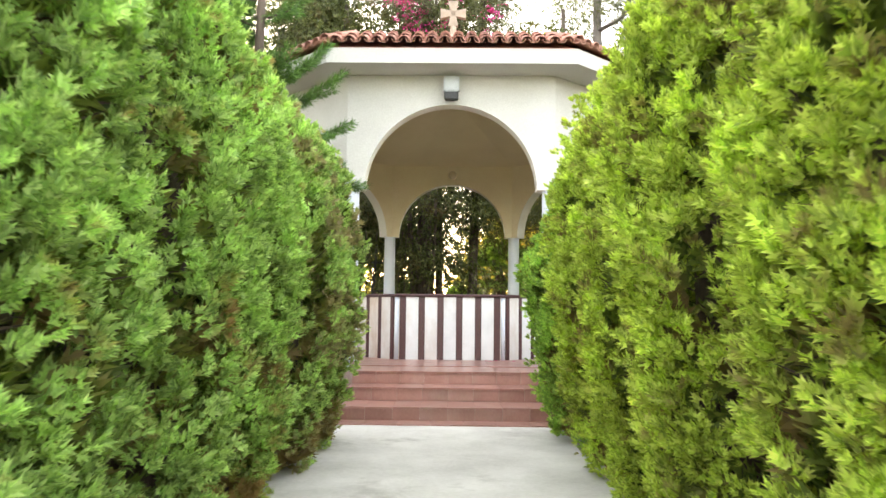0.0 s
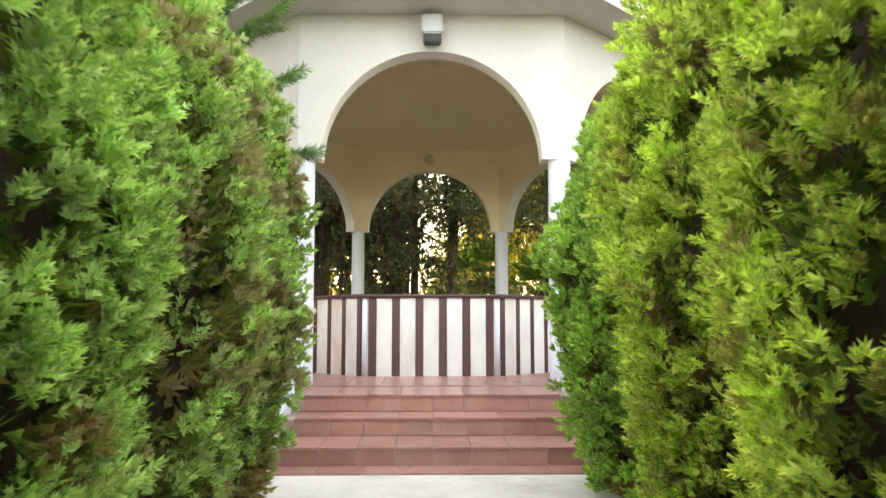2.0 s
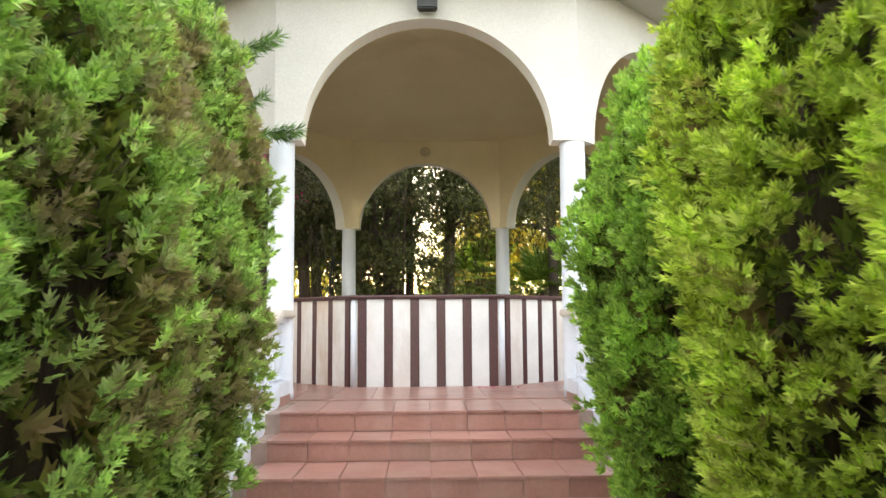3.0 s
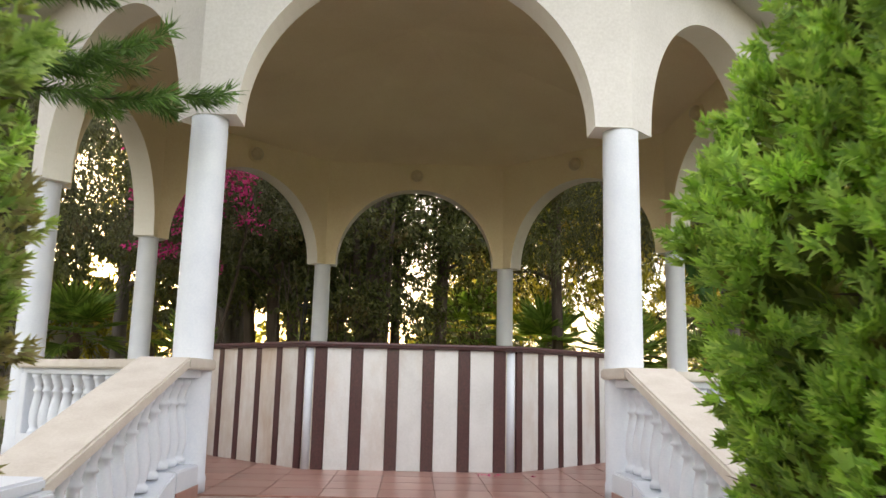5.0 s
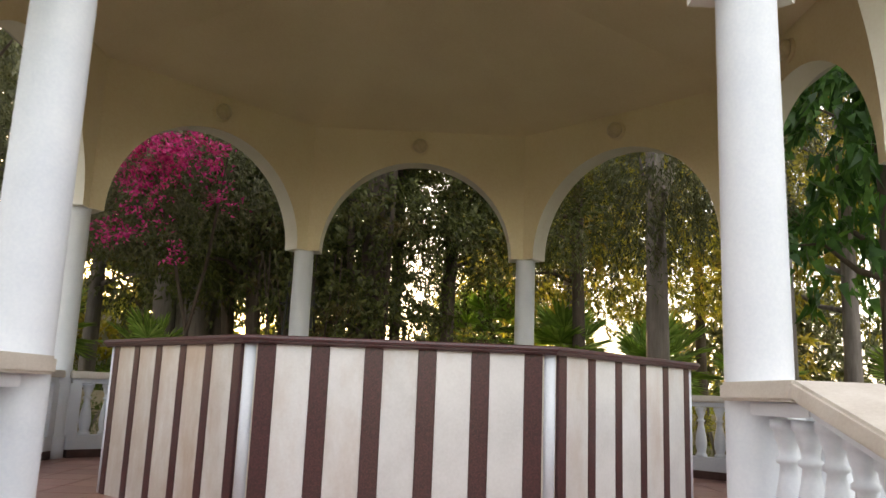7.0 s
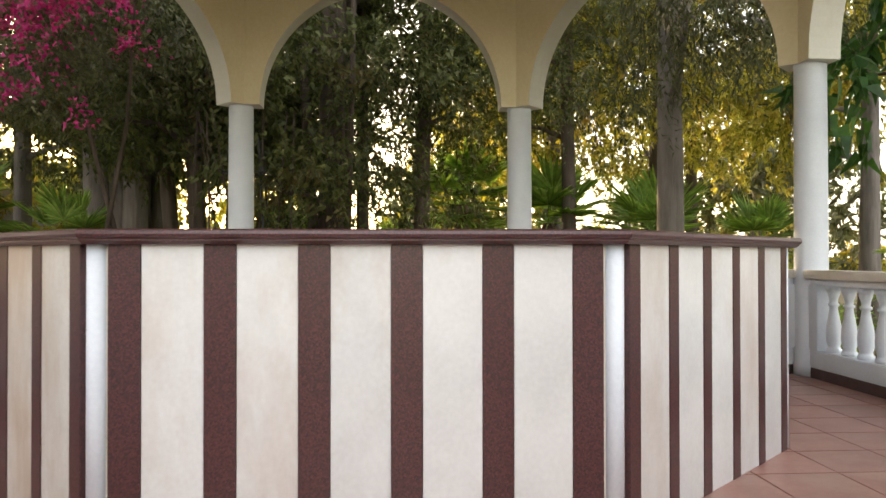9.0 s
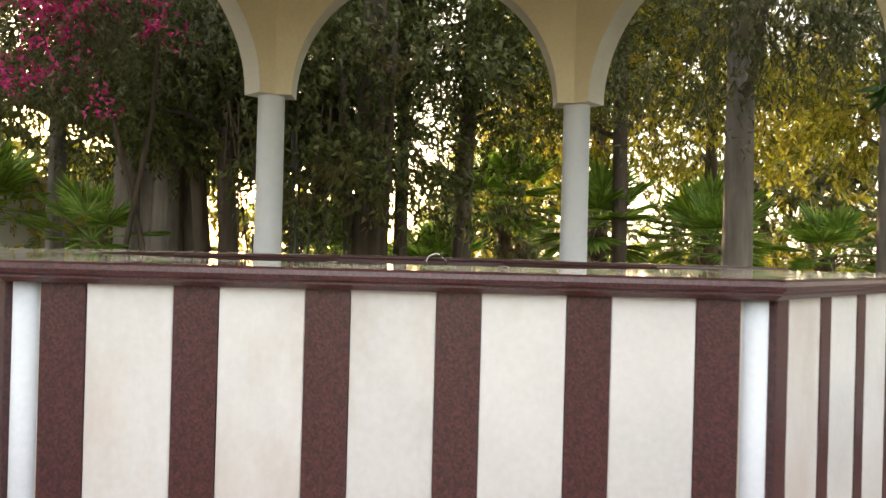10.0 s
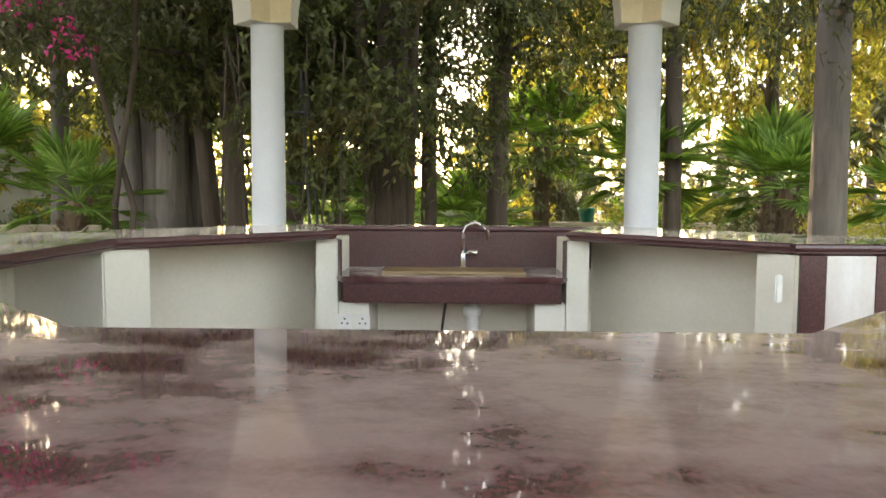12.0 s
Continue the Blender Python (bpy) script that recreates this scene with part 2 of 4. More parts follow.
def thing(name, label, category, at=(0, 0, 0), group="", kind="", turn=0.0):
    ob = new(name)
    ob.empty_display_size = 0.2
    ob.matrix_basis = pose(*at, 0, 0, turn)
    return tagged(ob, label, category, group, kind)


def box(x0, x1, y0, y1, z0, z1):
    vs = [(x, y, z) for x in (x0, x1) for y in (y0, y1) for z in (z0, z1)]
    return vs, [(0, 1, 3, 2), (4, 6, 7, 5), (0, 4, 5, 1), (2, 3, 7, 6), (0, 2, 6, 4), (1, 5, 7, 3)]


def join(*parts):
    vs, fs = [], []
    for v, f in parts:
        b = len(vs)
        vs += list(v)
        fs += [tuple(i + b for i in p) for p in f]
    return vs, fs


def block(name, x0, x1, y0, y1, z0, z1, mat, bevel=0.006):
    """A box with rounded edges."""
    bm = bmesh.new()
    v, f = box(x0, x1, y0, y1, z0, z1)
    bv = [bm.verts.new(p) for p in v]
    for p in f:
        bm.faces.new([bv[i] for i in p])
    if bevel:
        bmesh.ops.bevel(bm, geom=bm.edges[:], offset=bevel, segments=2, affect="EDGES")
    bmesh.ops.recalc_face_normals(bm, faces=bm.faces[:])
    me = bpy.data.meshes.new(name)
    bm.to_mesh(me)
    bm.free()
    me.materials.append(mat)
    return me


def prism(poly, z0, z1):
    """Upright prism over a polygon given anticlockwise."""
    n = len(poly)
    vs = [(*p, z0) for p in poly] + [(*p, z1) for p in poly]
    return vs, [(i, (i + 1) % n, n + (i + 1) % n, n + i) for i in range(n)] + [tuple(range(n))[::-1], tuple(range(n, 2 * n))]


def lathe(profile, n=20, ring_noise=None):
    """Turned body from (radius, height) pairs."""
    vs, fs = [], []
    for r, z in profile:
        vs += [(r * math.cos(2 * math.pi * i / n), r * math.sin(2 * math.pi * i / n), z) for i in range(n)]
    for k in range(len(profile) - 1):
        fs += [(k * n + i, k * n + (i + 1) % n, (k + 1) * n + (i + 1) % n, (k + 1) * n + i) for i in range(n)]
    fs += [tuple(range(n))[::-1], tuple(range((len(profile) - 1) * n, len(profile) * n))]
    return vs, fs


def tube(points, radii, n=8, flute=0.0, seed=0):
    """A bent, tapering tube along points."""
    rnd = random.Random(seed)
    ph = [rnd.uniform(0, 6.28) for _ in range(3)]
    vs, fs = [], []
    pts = [Vector(p) for p in points]
    for k, (p, r) in enumerate(zip(pts, radii)):
        d = (pts[min(k + 1, len(pts) - 1)] - pts[max(k - 1, 0)]).normalized()
        a = d.orthogonal().normalized() if abs(d.z) < 0.9 else Vector((1, 0, 0))
        a = (a - d * a.dot(d)).normalized()
        b = d.cross(a)
        for i in range(n):
            t = 2 * math.pi * i / n
            rr = r * (1 + flute * (math.sin(3 * t + ph[0]) + 0.6 * math.sin(5 * t + ph[1] + 0.3 * k)))
            vs.append(p + a * rr * math.cos(t) + b * rr * math.sin(t))
    for k in range(len(pts) - 1):
        fs += [(k * n + i, k * n + (i + 1) % n, (k + 1) * n + (i + 1) % n, (k + 1) * n + i) for i in range(n)]
    fs += [tuple(range(n))[::-1], tuple(range((len(pts) - 1) * n, len(pts) * n))]
    return vs, fs


T8 = math.tan(math.pi / 8)


def octagon(a):
    r = a / math.cos(math.pi / 8)
    return [(r * math.cos(math.pi / 8 + k * math.pi / 4), r * math.sin(math.pi / 8 + k * math.pi / 4)) for k in range(8)]


# ---- plan ----
AO, AI = 3.84, 3.563          # outer and inner face of the gazebo's walls, from its centre
RING = 3.70                   # line of the columns
U, HC = 1.31, 3.124           # half width of an arch, height of its springing
HP = 0.465                    # platform
TOP = 4.89                    # wall top and soffit
EAVE, FASCIA = 4.44, 5.115
PAVE = -0.05                  # top of the concrete path
RAIL_Z = 1.365
BAR = 2.225                   # bar's outer face
CT, CB = 1.578, 1.526         # worktop's upper and lower side

# ---- ground ----
tagged(new("ground", mesh_of("ground", *box(-400, 400, -400, 400, -0.3, -0.062), SOIL)), "dry soil with leaf litter under the trees", "ground", kind="structure")
path_poly = [(-1.5, -22.0), (1.42, -22.0), (1.42, -6.15), (-1.5, -6.15)]
tagged(new("pavement", mesh_of("pavement", *prism(path_poly, -0.25, PAVE), CONCRETE)), "worn pale concrete path between the hedges", "path", kind="structure")

# ---- gazebo: platform, stairs, floor ----
floor = tagged(new("floor", mesh_of("floor", *prism(octagon(AO + 0.16), -0.2, HP - 0.012), GROUT)), "red-tiled octagonal platform floor", "floor", kind="structure")
RISE = (HP - PAVE) / 3
STEPS = [(-4.95, HP, 1.30), (-5.44, HP - RISE, 1.31), (-6.11, HP - 2 * RISE, 1.32)]
stairs = tagged(new("stairs", mesh_of("stairs", *join(*[box(-1.47, 1.47, y + 0.035, -3.3 - 0.004 * k, -0.2, z - 0.02) for k, (y, z, w) in enumerate(STEPS)]), GROUT)), "three wide steps in pinkish-red tiles", "stairs", kind="structure")
for k, (y, z, w) in enumerate(STEPS):
    back = -3.98 if k == 0 else STEPS[k - 1][0] + 0.03
    n = 8
    step = 2 * w / n
    for i in range(n):
        x0 = -w + i * step
        child("tread_tile", block("tread_tile", x0 + 0.002, x0 + step - 0.002, y, back, z - 0.022, z + 0.003 * ((i * 7 + k) % 3 - 1) * 0.4, TILE, 0.004), stairs)
        child("riser_tile", block("riser_tile", x0 + 0.002, x0 + step - 0.002, y + 0.018, y + 0.034, z - RISE + 0.004, z - 0.024, TILE, 0.002), stairs)
for i in range(7):
    x0 = -1.36 + i * 2.72 / 7
    child("apron_tile", block("apron_tile", x0 + 0.002, x0 + 2.72 / 7 - 0.002, -6.44, -6.08, -0.1, PAVE + 0.014, TILE, 0.004), stairs)
tile_me = block("floor_tile", -0.198, 0.198, -0.198, 0.198, -0.012, 0.0, TILE, 0.003)
for i in range(-10, 11):
    for j in range(-10, 11):
        x, y = i * 0.4, j * 0.4
        if max(max(abs(x), abs(y)) + 0.2, (abs(x) + abs(y) + 0.4) / math.sqrt(2)) < AO + 0.13:
            if max(max(abs(x), abs(y)), (abs(x) + abs(y)) / math.sqrt(2)) > 1.0:
                child("floor_tile", tile_me, floor, at=pose(x, y, HP))

# ---- gazebo: arched walls ----
def arch_wall():
    n = 48
    vs, fs = [], []
    for a in (AO, AI):
        hw = a * T8
        b = len(vs)
        for i in range(n + 1):
            t = math.pi * (1 - i / n)
            vs += [(U * math.cos(t), -a, HC + U * math.sin(t)), (-hw + 2 * hw * i / n, -a, TOP)]
        vs += [(-hw, -a, HC), (hw, -a, HC)]
        for i in range(n):
            fs.append((b + 2 * i, b + 2 * i + 2, b + 2 * i + 3, b + 2 * i + 1))
        fs += [(b + 2 * n + 2, b, b + 1), (b + 2 * n, b + 2 * n + 3, b + 2 * n + 1)]
    m = 2 * n + 4
    for i in range(n):
        fs.append((2 * i, 2 * i + 2, m + 2 * i + 2, m + 2 * i))
        fs.append((2 * i + 1, 2 * i + 3, m + 2 * i + 3, m + 2 * i + 1))
    fs += [(2 * n + 2, 0, m, m + 2 * n + 2), (2 * n, 2 * n + 3, m + 2 * n + 3, m + 2 * n)]
    me = mesh_of("arched_wall", vs, fs, PLASTER)
    me.materials.append(CEILING)
    me.materials.append(REVEAL)
    for p in me.polygons:
        c = p.center
        if abs(c.y + AI) < 0.001:
            p.material_index = 1
        # arch reveals: brighter copy of the white, light put into their colour
        elif abs(c.y + AO) > 0.001 and c.z < TOP - 0.01:
            p.material_index = 2
    bm = bmesh.new()
    bm.from_mesh(me)
    bmesh.ops.recalc_face_normals(bm, faces=bm.faces[:])
    bm.to_mesh(me)
    bm.free()
    return me


wall_me = arch_wall()
for k in range(8):
    w = new("wall_%d" % (k + 1), wall_me)
    w.matrix_basis = pose(0, 0, 0, 0, 0, 45 * k)
    tagged(w, "white plastered wall with a round arch", "wall", kind="structure")

cv = [(*p, TOP - 0.004) for p in octagon(AI + 0.02)] + [(0, 0, TOP + 0.75)]
cv += [(*p, TOP + 0.06) for p in octagon(AI + 0.02)] + [(0, 0, TOP + 0.83)]
cf = [((k + 1) % 8, k, 8) for k in range(8)] + [(9 + k, 9 + (k + 1) % 8, 17) for k in range(8)] + [(k, (k + 1) % 8, 9 + (k + 1) % 8, 9 + k) for k in range(8)]
tagged(new("ceiling", mesh_of("ceiling", cv, cf, CEILING)), "low plastered octagonal ceiling in beige", "ceiling", kind="structure")
ring_o, ring_i = octagon(EAVE), octagon(AI + 0.03)
sv = [(*p, TOP) for p in ring_o] + [(*p, TOP + 0.002) for p in ring_i] + [(*p, FASCIA) for p in ring_o] + [(*p, FASCIA) for p in ring_i]
sf = []
for k in range(8):
    j = (k + 1) % 8
    sf += [(k, 8 + k, 8 + j, j), (16 + k, 16 + j, 24 + j, 24 + k), (k, j, 16 + j, 16 + k)]
tagged(new("eaves", mesh_of("eaves", sv, sf, PLASTER)), "white painted eaves slab with a deep fascia", "eaves", kind="structure")

# roof: a steep rim of barrel tiles, then a low pitch to the cross
RIM, RIM_RISE, APEX = 0.62, 0.3, 6.09
lower = [(*p, FASCIA + 0.005) for p in octagon(EAVE - 0.02)] + [(*p, FASCIA + RIM_RISE) for p in octagon(EAVE - RIM)] + [(0, 0, APEX - 0.05)]
roof_faces = [(k, (k + 1) % 8, 8 + (k + 1) % 8, 8 + k) for k in range(8)] + [(8 + k, 8 + (k + 1) % 8, 16) for k in range(8)]
roof = tagged(new("roof", mesh_of("roof", lower, roof_faces, ROOF)), "low octagonal roof with a rim of red barrel tiles", "roof", kind="structure")


def barrel(length, r, hump=True, n=8):
    vs, fs = [], []
    for y, rr in ((0, r), (length, r * 0.86)):
        for off in (0.0, -0.012):
            for i in range(n + 1):
                t = math.pi * i / n
                vs.append(((rr + off) * math.cos(t), y, (rr + off) * math.sin(t) * (1 if hump else -0.8)))
    m = n + 1
    for i in range(n):
        fs += [(i, i + 1, 2 * m + i + 1, 2 * m + i), (m + i + 1, m + i, 3 * m + i, 3 * m + i + 1), (i + 1, i, m + i, m + i + 1)]
    fs += [(0, 2 * m, 3 * m, m), (n, m + n, 3 * m + n, 2 * m + n)]
    return vs, fs


STEEP, FLAT = math.atan2(RIM_RISE, RIM), math.atan2(APEX - FASCIA - RIM_RISE, EAVE - RIM)
PITCH_X = 0.2
tile_up = mesh_of("roof_tile", *barrel(0.44, 0.09), ROOF, True)
tile_dn = mesh_of("channel_tile", *barrel(0.44, 0.078, False), ROOF, True)
rest = []
for k in range(8):
    rot = pose(0, 0, 0, 0, 0, 45 * k)
    run, rise = 0.0, 0.0
    for row in range(11):
        ang = STEEP if row < 2 else FLAT
        apo = EAVE + 0.08 - run
        half = apo * T8
        for hump in (True, False):
            i = -int(half / PITCH_X) - 1
            while i * PITCH_X < half + 0.2:
                x = (i + (0.5 if hump else 0.0)) * PITCH_X
                i += 1
                if abs(x) > half - 0.02:
                    continue
                m = rot @ pose(x, -apo, FASCIA + 0.02 + rise + (0.05 if hump else 0.095), math.degrees(ang) - 4, 0, random.uniform(-1.5, 1.5))
                if row < 2 and k in (0, 1, 7):
                    child("roof_tile", tile_up if hump else tile_dn, roof, at=m)
                else:
                    v, f = barrel(0.44, 0.088 if hump else 0.075, hump, 4)
                    rest.append(([m @ Vector(p) for p in v], f))
        run += 0.36 * math.cos(ang)
        rise += 0.36 * math.sin(ang)
    # hip caps
    a = radians(-90 + 22.5 + 45 * k)
    r0 = (EAVE + 0.05) / math.cos(math.pi / 8)
    r1 = (EAVE - RIM) / math.cos(math.pi / 8)
    for s in range(2):
        q = s / 2
        r = r0 + (r1 - r0) * q
        m = Matrix.Translation((r * math.cos(a), r * math.sin(a), FASCIA + 0.1 + RIM_RISE * q)) @ pose(0, 0, 0, 0, 0, math.degrees(a) + 90) @ pose(0, 0, 0, math.degrees(math.atan2(RIM_RISE, r0 - r1)) - 3)
        if k in (0, 7):
            child("ridge_tile", tile_up, roof, at=m)
        else:
            v, f = barrel(0.44, 0.1, True, 5)
            rest.append(([m @ Vector(p) for p in v], f))
tagged(child("tile_field", mesh_of("tile_field", *join(*rest), ROOF, True), roof), kind="stuff")

# cross on the roof
cross = thing("roof_cross", "pale stone cross with flared arms on the roof", "cross", (0, 0, 6.51))
child("base", mesh_of("base", *lathe([(0.24, -0.46), (0.24, 0.16), (0.2, 0.22), (0.17, 0.34), (0.1, 0.4), (0.075, 0.42)], 12), STONE), cross)
def flare(w0, w1, length, t=0.06):
    return [(-w0, -t, 0), (w0, -t, 0), (w1, -t, length), (-w1, -t, length), (-w0, t, 0), (w0, t, 0), (w1, t, length), (-w1, t, length)], [(0, 1, 2, 3), (5, 4, 7, 6), (1, 5, 6, 2), (4, 0, 3, 7), (3, 2, 6, 7), (1, 0, 4, 5)]
child("upright", mesh_of("upright", *lathe([(0.07, 0.42), (0.055, 0.75)], 12), STONE), cross)
arm_me = mesh_of("arm", *flare(0.05, 0.1, 0.26), STONE)
for a in (0, 90, 180, 270):
    child("arm", arm_me, cross, at=pose(0, 0, 0.86, 0, a, 0))

# ---- columns ----
col = thing("column", "smooth white-painted round column", "column", group="columns of the gazebo")
child("shaft", mesh_of("shaft", *lathe([(0.145, HP), (0.145, HP + 0.1), (0.138, HP + 0.12), (0.138, RAIL_Z), (0.132, HC - 0.02), (0.135, HC)], 32), PAINT, True), col)
RC = RING / math.cos(math.pi / 8)
for k in range(8):
    a = math.pi / 8 + k * math.pi / 4
    m = pose(RC * math.cos(a), RC * math.sin(a), 0, 0, 0, 45 * k)
    if k == 0:
        col.matrix_basis = m
    else:
        copy_thing(col, m)

# ---- balustrades ----
BALUSTER = [(0.062, 0), (0.062, 0.03), (0.05, 0.04), (0.046, 0.055), (0.058, 0.1), (0.062, 0.16), (0.055, 0.23), (0.036, 0.33), (0.03, 0.375), (0.044, 0.385), (0.044, 0.4), (0.032, 0.41), (0.034, 0.44), (0.05, 0.485), (0.05, 0.5), (0.062, 0.51), (0.062, 0.545)]
bal_me = mesh_of("baluster", *lathe(BALUSTER, 14), PAINT, True)
PLINTH = RAIL_Z - 0.125 - 0.545     # top of the plinth under the balusters
bal = thing("balustrade", "white turned balustrade under a cream stone handrail", "balustrade", group="balustrades of the gazebo")
L = RING * T8 - 0.15
child("handrail", block("handrail", -L - 0.06, L + 0.06, -RING - 0.13, -RING + 0.13, RAIL_Z - 0.075, RAIL_Z, RAIL, 0.012), bal)
child("underrail", block("underrail", -L - 0.02, L + 0.02, -RING - 0.08, -RING + 0.08, RAIL_Z - 0.125, RAIL_Z - 0.075, PAINT, 0.008), bal)
child("plinth", block("plinth", -L - 0.02, L + 0.02, -RING - 0.09, -RING + 0.09, HP + 0.085, PLINTH, PAINT, 0.008), bal)
child("skirting", block("skirting", -L, L, -RING - 0.095, -RING + 0.095, HP, HP + 0.085, SKIRT, 0.003), bal, "dark reddish-brown tile skirting")
for s in (-1, 1):
    child("pier", block("pier", s * L - 0.09, s * L + 0.09, -RING - 0.085, -RING + 0.085, PLINTH, RAIL_Z - 0.125, PAINT, 0.006), bal)
nb = 12
for i in range(nb):
    child("baluster", bal_me, bal, at=pose(-L + 0.19 + (2 * L - 0.38) * i / (nb - 1), -RING, PLINTH - 0.002))
for k in range(1, 8):
    m = pose(0, 0, 0, 0, 0, 45 * k)
    if k == 1:
        bal.matrix_basis = m
    else:
        copy_thing(bal, m)

# stair balustrades, sloping down beside the steps
SLOPE = 0.31
def sloped(x0, x1, ya, yb, lo, hi):
    """A beam along y whose heights fall towards the foot of the stairs."""
    z = lambda y: SLOPE * (y - ya)
    vs = [(x, y, z(y) + h) for x in (x0, x1) for y in (ya, yb) for h in (lo, hi)]
    return vs, [(0, 1, 3, 2), (4, 6, 7, 5), (0, 4, 5, 1), (2, 3, 7, 6), (0, 2, 6, 4), (1, 5, 7, 3)]


def bevelled(name, data, mat, w=0.01):
    bm = bmesh.new()
    bv = [bm.verts.new(p) for p in data[0]]
    for p in data[1]:
        bm.faces.new([bv[i] for i in p])
    bmesh.ops.bevel(bm, geom=bm.edges[:], offset=w, segments=2, affect="EDGES")
    bmesh.ops.recalc_face_normals(bm, faces=bm.faces[:])
    me = bpy.data.meshes.new(name)
    bm.to_mesh(me)
    bm.free()
    me.materials.append(mat)
    return me


RUN = 1.78                    # length of the sloping part
for s in (-1, 1):
    sb = thing("stair_balustrade", "white stair balustrade with a sloping cream handrail", "balustrade", (s * 1.54, -4.30, 0), "balustrades of the stairs", turn=-s * -1.5)
    child("handrail", bevelled("handrail", sloped(-0.165, 0.165, 0.0, -RUN, RAIL_Z - 0.075, RAIL_Z), RAIL, 0.012), sb)
    child("rail_end", block("rail_end", -0.165, 0.165, 0.002, 0.6, RAIL_Z - 0.077, RAIL_Z - 0.002, RAIL, 0.012), sb)
    child("underrail", bevelled("underrail", sloped(-0.1, 0.1, 0.0, -RUN, RAIL_Z - 0.13, RAIL_Z - 0.077), PAINT, 0.008), sb)
    child("underrail", block("underrail", -0.1, 0.1, 0.002, 0.46, RAIL_Z - 0.13, RAIL_Z - 0.079, PAINT, 0.006), sb)
    child("stringer", bevelled("stringer", sloped(-0.13, 0.13, 0.0, -RUN, -0.55, PLINTH - 0.03), PAINT, 0.01), sb)
    child("plinth", block("plinth", -0.13, 0.13, 0.002, 0.46, -0.2, PLINTH - 0.03, PAINT, 0.01), sb)
    child("skirting", bevelled("skirting", sloped(-s * 0.132 - 0.006, -s * 0.132 + 0.006, 0.0, -RUN, -0.5, HP + 0.02), TILE, 0.002), sb, "pinkish-red tile skirting")
    child("skirting", block("skirting", -s * 0.132 - 0.006, -s * 0.132 + 0.006, 0.004, 0.45, HP - 0.1, HP + 0.07, TILE, 0.002), sb, "pinkish-red tile skirting")
    for i in range(13):
        y = 0.36 - i * 0.165
        child("baluster", bal_me, sb, at=pose(0, y, SLOPE * min(y, 0.0) + PLINTH - 0.016))
    child("newel", block("newel", -0.17, 0.17, -RUN - 0.33, -RUN + 0.01, -0.2, 0.74, PAINT, 0.015), sb)
    child("newel_cap", block("newel_cap", -0.205, 0.205, -RUN - 0.365, -RUN + 0.04, 0.74, 0.79, PAINT, 0.012), sb)
    child("newel_cap", block("newel_cap", -0.175, 0.175, -RUN - 0.335, -RUN + 0.015, 0.792, 0.845, PAINT, 0.012), sb)

# ---- lamps ----
lampw = thing("wall_lamp", "small round amber glass bulkhead lamp on the wall", "wall lamp", group="wall lamps inside the gazebo")
child("backplate", mesh_of("backplate", *lathe([(0.12, 0), (0.12, 0.02), (0.1, 0.035)], 20), CEILING), lampw)
child("glass", mesh_of("glass", *lathe([(0.095, 0.03), (0.105, 0.06), (0.095, 0.1), (0.06, 0.13), (0.01, 0.14)], 20), LAMPGLASS, True), lampw, "amber ribbed glass dome")
first = True
for k in range(8):
    m = pose(0, 0, 0, 0, 0, 45 * k) @ pose(0, AI - 0.001, 4.66, 90, 0, 0)
    if first:
        lampw.matrix_basis = m
        first = False
    else:
        copy_thing(lampw, m)
flood = thing("floodlight", "grey metal floodlight over the entrance arch", "floodlight", (0, -AO, 4.64))
child("bracket", block("bracket", -0.05, 0.05, -0.05, 0.0, -0.12, 0.12, GREYMETAL, 0.006), flood)
child("housing", block("housing", -0.12, 0.12, -0.2, -0.045, -0.05, 0.19, GREYMETAL, 0.02), flood)
child("lens", block("lens", -0.105, 0.105, -0.185, -0.06, -0.165, -0.045, BLACK, 0.015), flood, "dark glass lens")
for i in range(4):
    child("grille_bar", block("grille_bar", -0.108, 0.108, -0.19, -0.186, -0.15 + i * 0.028, -0.142 + i * 0.028, BLACK, 0), flood)

# ---- bar ----
bar = thing("bar_counter", "octagonal bar clad in cream marble and red granite strips", "bar counter")
STRIP, SLAB, POST = 0.110, 0.2108, 0.082
wall_in = BAR - 0.09
core_poly_o, core_poly_i = octagon(BAR - 0.022), octagon(wall_in - 0.02)
GAP0, GAP1 = -0.5, 0.6       # way in, on the +x side
CREAM = plain("inner_cream_plaster", (0.7, 0.66, 0.57), (0.78, 0.74, 0.65), 2, 50, 0.8, 0.2, 0.003)
panel_me = block("marble_panel", -SLAB / 2 + 0.001, SLAB / 2 - 0.001, -0.02, 0, 0, CB - HP, PANEL, 0.002)
side_panel_me = block("marble_panel", -0.1205, 0.1205, -0.02, 0, 0, CB - HP, PANEL, 0.002)
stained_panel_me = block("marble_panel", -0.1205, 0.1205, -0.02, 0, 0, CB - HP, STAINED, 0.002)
side_strip_me = block("granite_strip", -0.0425, 0.0425, -0.023, 0, 0, CB - HP, GRANITE, 0.002)
strip_me = block("granite_strip", -STRIP / 2, STRIP / 2, -0.023, 0, 0, CB - HP, GRANITE, 0.002)
post_me = mesh_of("corner_post", *lathe([(POST / 2, 0), (POST / 2, CB - HP)], 16), PAINT, True)
